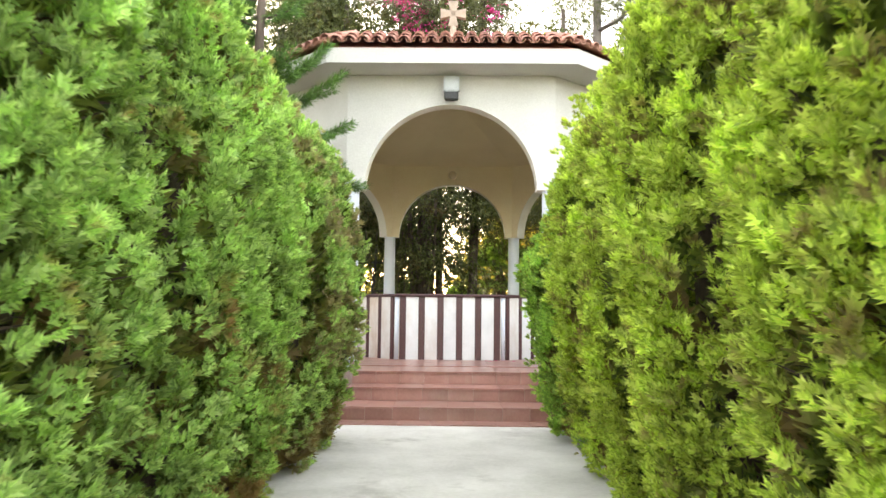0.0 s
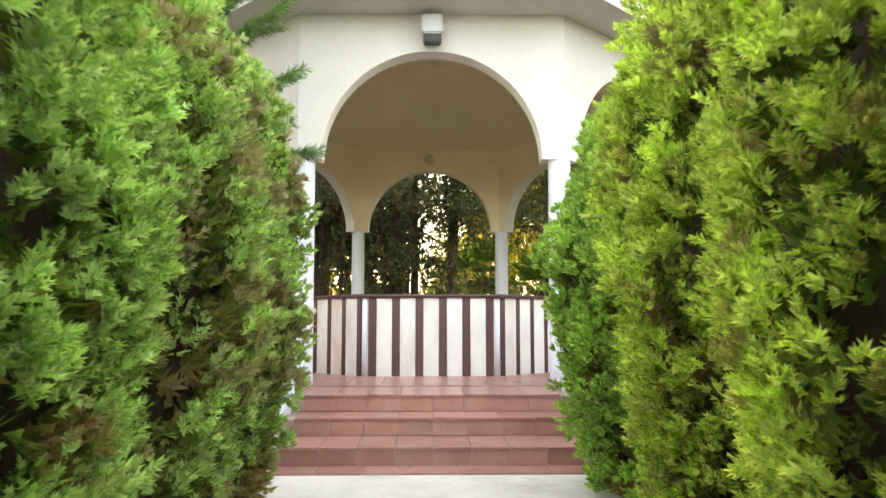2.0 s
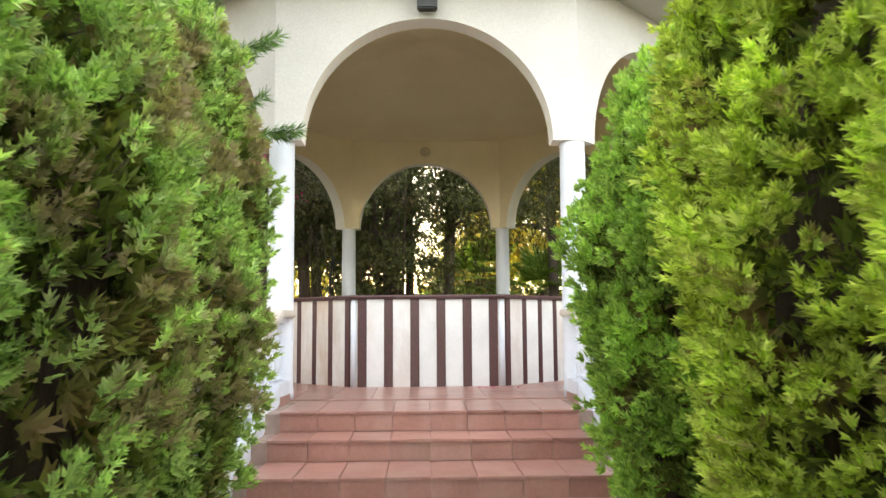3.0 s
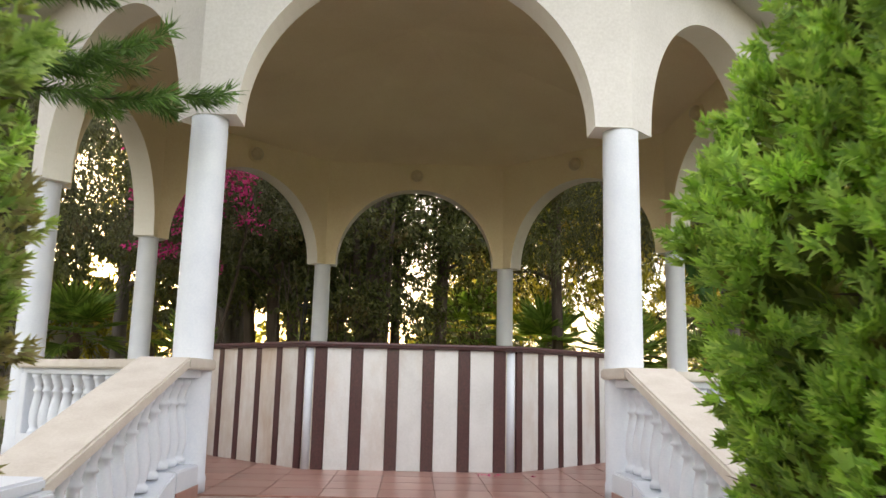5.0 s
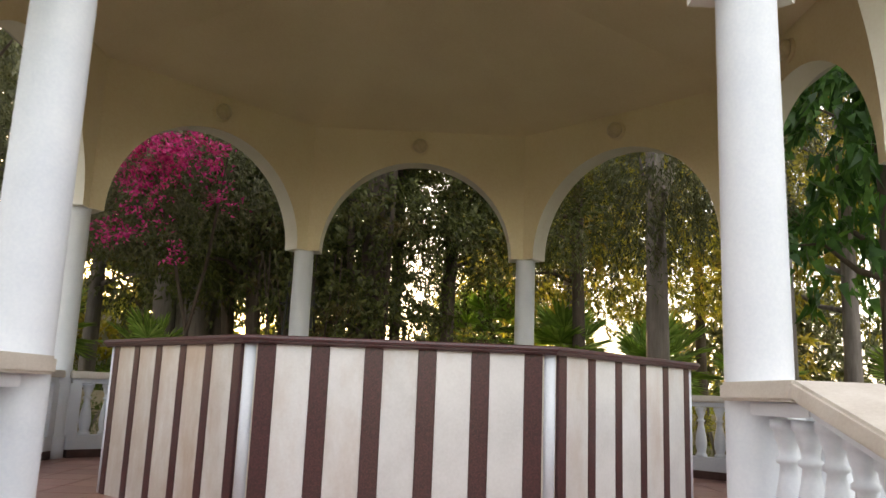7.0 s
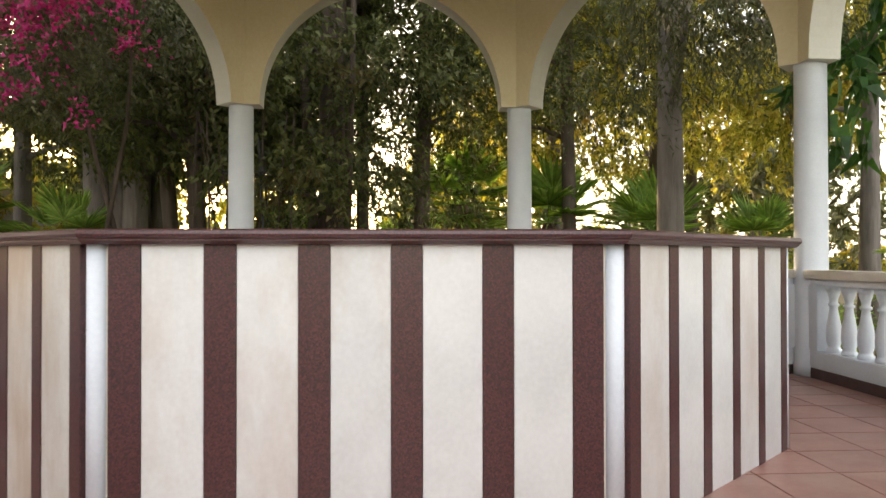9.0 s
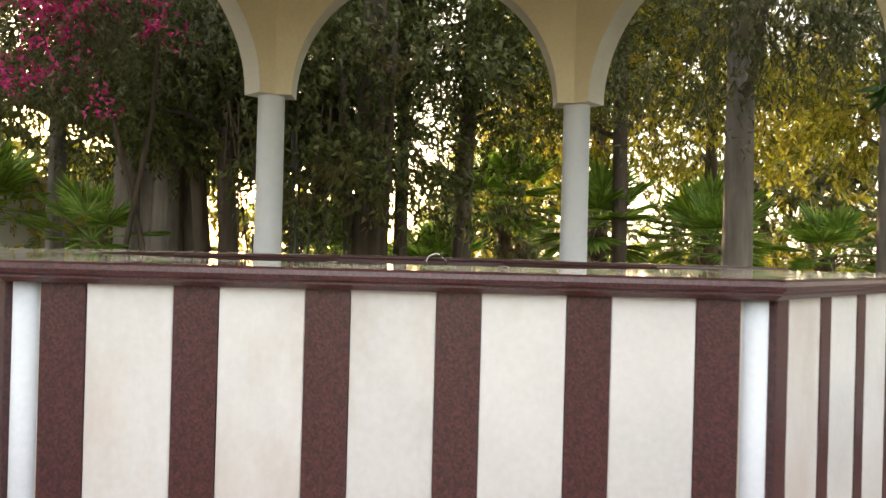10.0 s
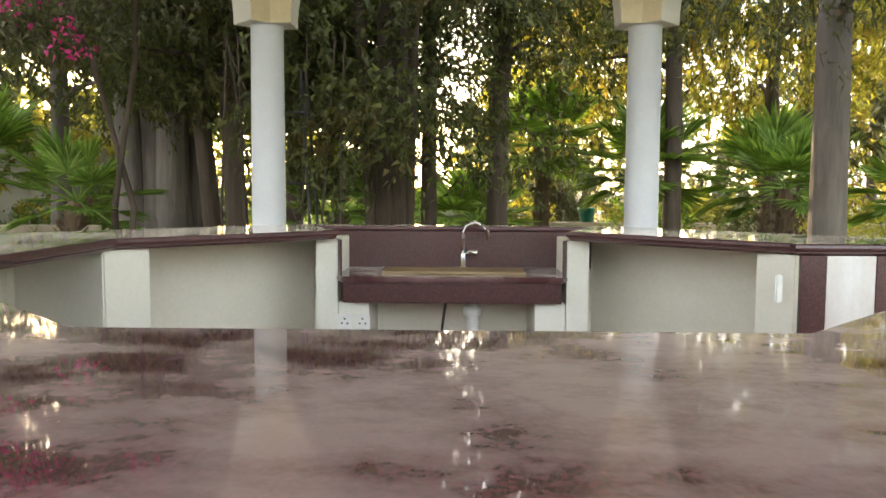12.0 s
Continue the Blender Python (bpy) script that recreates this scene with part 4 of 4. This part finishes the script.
tree("grey-barked cypress with a bare straight trunk", 4.02, 5.75, 13, 0.2, 3.6, 2.3, LEAF_GREY, BARK_GREY, 24, clumps=40, droop=1.0, leaf=0.11, aspect=0.25)
tree(EVER, 3.75, 11.0, 12, 0.17, 3.9, 2.1, LEAF_DARK, BARK_DARK, 25, clumps=40, leaf=0.13, per=760)
tree("dark evergreen with a leaning trunk", -3.55, 9.0, 11, 0.15, 3.3, 2.2, LEAF_DARK, BARK_DARK, 26, lean=(-1.0, 0.2), clumps=64, leaf=0.13, per=720)
tree("dark evergreen with a leaning trunk", -2.93, 7.9, 11, 0.16, 3.2, 2.2, LEAF_DARK, BARK_DARK, 27, lean=(-0.5, 0.3), clumps=64, leaf=0.13, per=720)
tree("broad fluted old cypress trunk under dark foliage", -5.05, 10.6, 14, 0.55, 4.0, 3.0, LEAF_DARK, BARK_GREY, 28, stems=6, clumps=70, leaf=0.13, per=720)
tree("tall grey-barked tree beside the gazebo", 6.7, 7.0, 13, 0.2, 4.8, 2.4, LEAF_GREY, BARK_GREY, 29, clumps=26, droop=1.0, aspect=0.25, leaf=0.11)
tree("broad-leaved tree with large hanging leaves", 6.0, 2.6, 7.5, 0.16, 2.9, 1.9, LEAF_BROAD, BARK_DARK, 30, clumps=34, per=130, leaf=0.3, aspect=0.42, droop=0.9)
tree("broad-leaved tree with large hanging leaves", 7.2, -0.6, 7.5, 0.15, 2.7, 1.9, LEAF_BROAD, BARK_DARK, 31, clumps=34, per=120, leaf=0.3, aspect=0.42, droop=0.9)
tree("grey-green weeping tree beside the gazebo", -7.6, 4.2, 11, 0.22, 3.9, 2.2, LEAF_GREY, BARK_DARK, 32, clumps=42, droop=1.0)
tree("grey-green weeping tree beside the gazebo", -7.4, 0.2, 11, 0.22, 3.4, 2.5, LEAF_GREY, BARK_DARK, 33, clumps=42, droop=1.0)
cyp = bpy.data.objects["trunk.003"].parent
for pts in (((0, 0, 4.3), (-0.12, -0.5, 4.8), (-0.38, -1.5, 6.0)), ((0, 0, 4.4), (0.05, -0.5, 4.9), (0.12, -1.5, 6.1))):
    child("bare_limb", mesh_of("bare_limb", *tube(pts, [0.1, 0.075, 0.06], 10, 0.05, 3), PALE_BARK, True), cyp, "pale bare forked limb")
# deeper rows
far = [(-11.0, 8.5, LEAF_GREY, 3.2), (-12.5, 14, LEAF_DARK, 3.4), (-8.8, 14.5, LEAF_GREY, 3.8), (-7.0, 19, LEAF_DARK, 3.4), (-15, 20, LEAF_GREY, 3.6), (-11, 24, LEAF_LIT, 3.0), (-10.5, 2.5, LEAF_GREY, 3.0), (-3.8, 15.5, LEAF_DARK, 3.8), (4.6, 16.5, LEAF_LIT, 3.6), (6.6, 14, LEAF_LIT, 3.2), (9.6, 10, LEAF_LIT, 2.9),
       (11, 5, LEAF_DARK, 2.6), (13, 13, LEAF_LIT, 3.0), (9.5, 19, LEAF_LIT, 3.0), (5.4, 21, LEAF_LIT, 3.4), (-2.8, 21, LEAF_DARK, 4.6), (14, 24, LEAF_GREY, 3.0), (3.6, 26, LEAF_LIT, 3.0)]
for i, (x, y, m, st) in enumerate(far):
    lab = {LEAF_DARK: "distant dark evergreen among the garden trees", LEAF_GREY: "distant grey-green tree among the garden trees", LEAF_LIT: "yellow-green tree with sunlight painted into its leaf colour"}[m]
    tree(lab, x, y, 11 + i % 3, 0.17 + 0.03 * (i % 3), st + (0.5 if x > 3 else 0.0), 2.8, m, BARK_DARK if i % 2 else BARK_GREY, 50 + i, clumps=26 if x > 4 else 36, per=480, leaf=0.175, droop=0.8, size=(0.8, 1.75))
# wood that closes the distance
rng = np.random.default_rng(90)
# LEAF_LIT half of the wood has sunlight in its leaf colour
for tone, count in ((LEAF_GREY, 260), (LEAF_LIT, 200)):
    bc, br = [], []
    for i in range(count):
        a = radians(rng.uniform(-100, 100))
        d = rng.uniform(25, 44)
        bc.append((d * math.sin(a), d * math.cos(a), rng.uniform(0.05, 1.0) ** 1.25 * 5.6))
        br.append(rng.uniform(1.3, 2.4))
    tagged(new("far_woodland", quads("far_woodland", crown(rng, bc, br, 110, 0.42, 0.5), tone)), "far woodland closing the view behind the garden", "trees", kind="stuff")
bc, br = [], []
for i in range(60):
    a = radians(rng.uniform(110, 250))
    d = rng.uniform(34, 46)
    bc.append((d * math.sin(a), -8 + d * math.cos(a), rng.uniform(0.3, 3.5)))
    br.append(rng.uniform(1.4, 2.2))
tagged(new("far_shrubs", quads("far_shrubs", crown(rng, bc, br, 110, 0.3, 0.5), LEAF_GREY)), "low distant shrubs beyond the path", "shrubs", kind="stuff")

# bougainvillea, beside the back of the gazebo
rng, rnd = np.random.default_rng(61), random.Random(61)
boug = thing("bougainvillea", "bougainvillea with magenta flowers climbing a dark tree", "climbing shrub", (-3.75, 5.1, 0))
child("stem", mesh_of("stem", *join(*[tube([(0.1 * i, 0.7, -0.1), (0.25 * math.sin(i), 0.7, 1.6), (0.4 * math.cos(2 * i), 0.2 * i + 0.4, 3.2), (0.9 * math.cos(2 * i), 0.5 * i - 0.8, 4.6)], [0.045, 0.036, 0.028, 0.012], 8, 0.06, i) for i in range(2)]), BARK_DARK, True), boug)
bc = [(rnd.uniform(-1.5, 1.2), rnd.uniform(-0.5, 1.2), rnd.uniform(3.25, 6.3)) for _ in range(40)]
child("leaves", quads("leaves", outside(crown(rng, bc, [rnd.uniform(0.5, 0.95) for _ in bc], 620, 0.09, 0.7), -3.75, 5.1), LEAF_GREY), boug)
fc = [(rnd.triangular(-1.3, 1.1, -0.6), rnd.uniform(-1.0, -0.2), rnd.triangular(3.0, 5.8, 4.6)) for _ in range(58)]
fl = outside(crown(rng, fc, [rnd.uniform(0.09, 0.25) for _ in fc], 2400, 0.065, 0.2, 0.8), -3.75, 5.1)
tagged(child("blossom", quads("blossom", fl, PETAL), boug, "magenta flower clusters"), kind="stuff")
vine = thing("bougainvillea", "bougainvillea flowering high in the dark evergreen", "climbing shrub", (-0.2, 6.6, 0))
child("stem", mesh_of("stem", *tube([(-0.4, 0.5, -0.1), (-0.3, 0.45, 4), (-0.2, 0.3, 7.5), (0.4, 0.0, 9.6)], [0.05, 0.045, 0.03, 0.015], 8, 0.05), BARK_DARK, True), vine)
vc = [(rnd.uniform(-1.5, 1.7), rnd.uniform(-0.6, 0.4), rnd.uniform(8.6, 10.8)) for _ in range(26)]
tagged(child("blossom", quads("blossom", crown(rng, vc, [rnd.uniform(0.14, 0.34) for _ in vc], 1800, 0.07, 0.2, 0.8), PETAL), vine, "magenta flower clusters"), kind="stuff")
child("leaves", quads("leaves", crown(rng, vc, [rnd.uniform(0.6, 0.9) for _ in vc], 380, 0.11, 0.6), LEAF_GREY), vine)

# conifer whose branch reaches across the gazebo's corner
def pine_branch(p0, p1, sag, seed, tufts):
    r = np.random.default_rng(seed)
    p0, p1 = np.array(p0, float), np.array(p1, float)
    t = np.linspace(0, 1, tufts)
    pts = p0 + np.outer(t, p1 - p0) + np.outer(np.sin(t * math.pi), [0, 0, -sag])
    ax = unit(np.gradient(pts, axis=0))
    base, d = [], []
    for q, a, tt in zip(pts, ax, t):
        k = 16
        s = r.normal(size=(k, 3))
        s -= np.outer(s @ a, a)
        d.append(unit(a * 0.9 + unit(s) * r.uniform(0.5, 1.0, (k, 1)) + np.array([0, 0, -0.25])))
        base.append(np.repeat(q[None], k, 0) + a * r.uniform(-0.03, 0.03, (k, 1)))
    base, d = np.concatenate(base), np.concatenate(d)
    return pts, blades(r, base, d, r.uniform(0.09, 0.16, len(base)), 0.009)


pine = thing("pine_tree", "young pine with long needled branches beside the gazebo", "tree", (-2.75, -5.0, 0))
child("trunk", mesh_of("trunk", *trunk_data(6.5, 0.11, (0.1, 0), 5), BARK_DARK, True), pine)
rnd = random.Random(8)
branches = [((0, 0, 3.0), (1.37, 0.82, 3.15)), ((0.1, 0.1, 3.1), (1.0, 0.35, 3.3)), ((0.02, 0, 3.5), (1.2, 0.5, 3.95)), ((0, 0, 4.0), (1.1, 0.1, 4.5)), ((0, 0, 4.3), (0.9, 0.3, 5.0))]
for i in range(30):
    a, z = rnd.uniform(1.6, 6.3), rnd.uniform(2.6, 6.2)
    L = rnd.uniform(0.7, 1.3) * (1.25 - z / 9)
    branches.append(((0, 0, z), (L * math.cos(a), L * math.sin(a), z + rnd.uniform(0.1, 0.5))))
needles, wood = [], []
for i, (a, b) in enumerate(branches):
    pts, nd = pine_branch(a, b, 0.12, 200 + i, 44 if i < 5 else 26)
    needles.append(nd)
    wood.append(tube([tuple(p) for p in pts[::6]], [0.022 - 0.018 * k / len(pts[::6]) for k in range(len(pts[::6]))], 6))
    for s in range(5 if i < 5 else 3):
        q = pts[int(len(pts) * (0.35 + 0.13 * s))]
        dv = np.array(b) - np.array(a)
        sd = unit(np.array([-dv[1], dv[0], 0.1]) * (1 if s % 2 else -1) + dv * 0.9)
        _, nd = pine_branch(q, q + sd * rnd.uniform(0.25, 0.5), 0.03, 300 + 7 * i + s, 12)
        needles.append(nd)
child("branches", mesh_of("branches", *join(*wood), BARK_DARK, True), pine)
child("needles", quads("needles", np.concatenate(needles), PINE), pine)


# fan palms
def fan_palm(x, y, h, seed, leaves=18, blade=0.75, stalk=0.7, trunk_r=0.13, mat=PALM, lean=(0.0, 0.0)):
    rnd, rng = random.Random(seed), np.random.default_rng(seed)
    ob = thing("fan_palm", "fan palm with a fibrous brown trunk", "palm", (x, y, 0), "fan palms in the garden")
    k = 14
    pts = [(lean[0] * (i / k) ** 1.5, lean[1] * (i / k) ** 1.5, -0.1 + h * i / k) for i in range(k + 1)]
    rad = [trunk_r * (1.15 if i % 2 else 0.95) * (1.1 - 0.2 * i / k) for i in range(k + 1)]
    child("trunk", mesh_of("trunk", *tube(pts, rad, 12, 0.05, seed), PALM_BARK), ob)
    top = np.array(pts[-1])
    # old leaf bases on the trunk
    nb = 110
    a = rng.uniform(0, 6.28, nb)
    z = rng.uniform(0.45, 1.0, nb)
    cen = np.stack([np.interp(z, np.linspace(0, 1, k + 1), [p[j] for p in pts]) for j in range(3)], axis=1)
    out = np.stack([np.cos(a), np.sin(a), np.zeros(nb)], axis=1)
    tagged(child("fibrous_sheath", quads("fibrous_sheath", blades(rng, cen + out * trunk_r * 0.85, unit(out + np.array([0, 0, 0.9])), rng.uniform(0.09, 0.17, nb), 0.05), PALM_BARK), ob), kind="stuff")
    for i in range(leaves):
        az = 2.4 * i + rnd.uniform(-0.3, 0.3)
        el = radians(75 - 105 * i / leaves)
        d = np.array([math.cos(az) * math.cos(el), math.sin(az) * math.cos(el), math.sin(el)])
        L = stalk * rnd.uniform(0.8, 1.15)
        tip = top + d * L + np.array([0, 0, -0.12 * L])
        st = tube([tuple(top), tuple(top + d * L * 0.5 + np.array([0, 0, -0.01])), tuple(tip)], [0.02, 0.013, 0.01], 5)
        n = 36
        side = unit(np.cross(d, [0.001, 0, 1]))
        nrm = unit(np.cross(side, d))
        ang = np.linspace(-1.75, 1.75, n)
        dd = unit(np.outer(np.cos(ang), d) + np.outer(np.sin(ang), side) + np.outer(np.abs(np.sin(ang)) * 0.25, nrm) + np.array([0, 0, -0.22]) + rng.normal(size=(n, 3)) * 0.03)
        bl = blade * rnd.uniform(0.8, 1.1) * (0.75 + 0.25 * np.cos(ang))
        b = np.repeat(tip[None], n, 0)
        inner = blades(rng, b, dd, bl, bl * 0.115, unit(np.cross(dd, nrm)), 0.3)
        leaf = child("leaf", quads("leaf", inner, mat), ob)
        child("stalk", mesh_of("stalk", *st, mat), leaf)
    return ob


fan_palm(-4.55, 6.0, 1.75, 71, 14, 0.48, 0.5, 0.11, lean=(0.3, 0))
fan_palm(1.83, 14.2, 2.85, 72, 18, 1.0, 0.9, 0.17)
fan_palm(4.75, 8.6, 1.95, 73, 18, 0.6, 0.6, 0.13)
fan_palm(7.1, 9.5, 1.8, 74, 16, 0.65, 0.6, 0.14)
fan_palm(3.5, 11.8, 2.3, 75, 18, 0.9, 0.8, 0.15)
fan_palm(6.0, 12.5, 2.2, 76, 18, 0.9, 0.8, 0.15)
fan_palm(-1.9, 9.8, 1.5, 77, 16, 0.8, 0.7, 0.14)
fan_palm(0.35, 11.5, 1.3, 78, 16, 0.8, 0.7, 0.13)
fan_palm(8.6, 6.0, 1.5, 79, 16, 0.8, 0.7, 0.13)
fan_palm(-9.0, 12.0, 2.4, 80, 16, 0.9, 0.8, 0.15)

# low garden wall, pots and shrubs behind it
gw = tagged(new("garden_wall", mesh_of("garden_wall", *join(box(-2.6, 22, 19.0, 19.3, -0.1, 0.86), box(-2.64, 22.04, 18.96, 19.34, 0.864, 0.94)), GARDEN_WALL)), "low cream rendered garden wall with a coping", "garden wall")
gw2 = tagged(new("garden_wall", mesh_of("garden_wall", *join(box(-16, -6.4, 13.4, 13.7, -0.1, 0.95), box(-16.04, -6.36, 13.36, 13.74, 0.95, 1.03)), GARDEN_WALL)), "cream rendered garden wall among the trees", "garden wall")


def shrub(label, x, y, z, r, mat, seed, leaf=0.06, per=1500, squash=0.85, trunk=0.0):
    rnd, rng = random.Random(seed), np.random.default_rng(seed)
    ob = thing("shrub", label, "shrub", (x, y, z - 0.03))
    cs = []
    for _ in range(22):
        v = unit(rng.normal(size=3)) * r * 0.62
        cs.append((v[0], v[1], trunk + r * squash + v[2] * squash))
    child("leaves", quads("leaves", crown(rng, cs, [r * 0.5] * 22, per, leaf, 0.0), mat), ob)
    child("stems", mesh_of("stems", *join(*[tube([(0, 0, -0.05), (0.15 * r * math.cos(2 * i), 0.15 * r * math.sin(2 * i), trunk + r * 0.4), (0.5 * r * math.cos(2 * i), 0.5 * r * math.sin(2 * i), trunk + r * 1.1)], [0.04, 0.025, 0.01], 6, 0, i) for i in range(5)]), BARK_GREY), ob)
    return ob


shrub("round golden-yellow clipped shrub behind the wall", 7.0, 20.4, 0.7, 0.62, GOLD, 81)
shrub("round silver-leaved shrub in a pot", 3.62, 19.15, 1.3, 0.55, SILVER, 82, trunk=0.3)
pot = thing("plant_pot", "green tapered plant pot on the garden wall", "plant pot", (3.62, 19.15, 0.94))
child("body", mesh_of("body", *lathe([(0.16, 0), (0.23, 0.34), (0.25, 0.36), (0.25, 0.4), (0.2, 0.4)], 18), GREENPOT, True), pot)
# shrubs in LEAF_LIT carry painted sunlight, the others their own green
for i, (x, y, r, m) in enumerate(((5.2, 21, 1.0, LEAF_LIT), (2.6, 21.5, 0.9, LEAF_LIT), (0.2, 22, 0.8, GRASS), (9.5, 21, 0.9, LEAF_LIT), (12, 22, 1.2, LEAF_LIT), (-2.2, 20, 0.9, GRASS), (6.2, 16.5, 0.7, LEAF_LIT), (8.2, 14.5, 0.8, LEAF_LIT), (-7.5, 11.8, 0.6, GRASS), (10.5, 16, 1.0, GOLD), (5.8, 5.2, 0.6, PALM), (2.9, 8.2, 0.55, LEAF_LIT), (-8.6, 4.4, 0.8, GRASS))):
    shrub("loose green garden shrub with plain to sun-tinted leaves", x, y, 0, r, m, 110 + i, 0.08, 700)

rnd = random.Random(12)
for i in range(34):
    x, y = rnd.uniform(-18, 17), rnd.uniform(12.5, 26)
    if abs(y - 19) < 1.2 or (abs(y - 13.5) < 1 and x < -6):
        y += 2.0
    if x < -4.5 and y < 19:
        y += 7.5
    shrub("leafy undergrowth shrub below the garden trees", x, y, 0, rnd.uniform(0.8, 1.35), rnd.choice((LEAF_LIT, GRASS, LEAF_DARK, PALM, LEAF_GREY)), 140 + i, 0.13, 420)

# iron frame with climbing stems, and a low black fence
frame_thing = thing("trellis", "dark metal plant frame wrapped in thin stems", "plant frame", (-1.95, 6.4, -0.03))
for i, (dx, dy) in enumerate(((-0.35, -0.3), (0.35, -0.3), (0.35, 0.3), (-0.35, 0.3))):
    child("post", mesh_of("post", *tube([(dx, dy, -0.05), (dx * 0.8, dy * 0.8, 1.6), (dx * 0.5, dy * 0.5, 3.2)], [0.018] * 3, 8), BLACK), frame_thing)
for z in (0.9, 1.9, 2.7):
    for a, b in (((-0.3, -0.27), (0.3, -0.27)), ((0.3, -0.27), (0.3, 0.27)), ((0.3, 0.27), (-0.3, 0.27)), ((-0.3, 0.27), (-0.3, -0.27))):
        child("crossbar", mesh_of("crossbar", *tube([(*a, z), (*b, z)], [0.012] * 2, 6), BLACK), frame_thing)
rnd = random.Random(4)
for i in range(9):
    x0, x1 = rnd.uniform(-0.9, 0.9), rnd.uniform(-0.9, 0.9)
    child("climbing_stem", mesh_of("climbing_stem", *tube([(x0, rnd.uniform(-0.3, 0.3), -0.05), ((x0 + x1) / 2 + rnd.uniform(-0.3, 0.3), 0, 1.5), (x1, 0, 3.6)], [0.02, 0.016, 0.01], 6), BARK_DARK), frame_thing)
fence = thing("garden_fence", "low black iron garden fence by the trunks", "fence", (-5.9, 12.6, -0.062))
for i in range(16):
    child("picket", mesh_of("picket", *box(-0.9 + i * 0.12, -0.87 + i * 0.12, -0.012, 0.012, 0, 0.92), BLACK), fence)
for z in (0.15, 0.78):
    child("rail", mesh_of("rail", *box(-0.95, 1.0, 0.014, 0.03, z, z + 0.04), BLACK), fence)

# pale building beyond the garden
house = thing("house", "low white building beyond the garden trees", "building", (-20, 26, 0), turn=-30)
child("wall", mesh_of("wall", *box(-7, 7, -3, 3, -0.1, 3.6), PLASTER), house)
child("roof", mesh_of("roof", *box(-7.3, 7.3, -3.3, 3.3, 3.604, 3.85), RAIL), house)
for i in range(4):
    wi = child("window", mesh_of("window", *box(-5.2 + 3.1 * i, -4.0 + 3.1 * i, -3.03, -3.004, 1.0, 2.3), BLACK), house, "dark window")

# grass tufts under the trees
rng = np.random.default_rng(97)
n = 26000
gx, gy = rng.uniform(-16, 16, n), rng.uniform(-18, 24, n)
keep = (np.maximum(np.maximum(np.abs(gx), np.abs(gy)), (np.abs(gx) + np.abs(gy)) / math.sqrt(2)) > AO + 0.5) & ((np.abs(gx) > 2.6) | (gy > 0))
gb = np.stack([gx, gy, np.full(n, -0.07)], axis=1)[keep]
gd = unit(np.array([0, 0, 1.0]) + rng.normal(size=gb.shape) * 0.4)
tagged(new("grass", quads("grass", blades(rng, gb, gd, rng.uniform(0.06, 0.22, len(gb)), 0.02), GRASS)), "sparse grass under the trees", "grass", kind="stuff")

# fallen petals on the tiles
rng = np.random.default_rng(98)
for px, py in ((0.62, -2.42), (0.7, -2.46), (2.35, -2.3), (1.05, -2.5), (0.78, -2.4)):
    pt = np.array([[px, py, HP + 0.004]]).repeat(5, 0) + rng.normal(size=(5, 3)) * [0.02, 0.02, 0]
    tagged(new("fallen_petals", quads("fallen_petals", blades(rng, pt, unit(rng.normal(size=(5, 3)) * [1, 1, 0.15]), 0.022, 0.018), PETAL)), "fallen magenta petals on the floor tiles", "petals", "fallen petals")

# the sun's disc, low behind the trees
disc = Nodes("sun_glow")
disc.bsdf.inputs["Emission Color"].default_value = (1.0, 0.72, 0.35, 1)
disc.bsdf.inputs["Emission Strength"].default_value = 40.0
sun_ball = new("sun_disc", mesh_of("sun_disc", *lathe([(0.1, -5.0)] + [(5.0 * math.sin(t * math.pi / 10), -5.0 * math.cos(t * math.pi / 10)) for t in range(1, 10)] + [(0.1, 5.0)], 20), disc.mat))
sun_ball.location = SUN_DIR * 400
tagged(sun_ball, "low evening sun behind the trees", "sun", kind="structure")
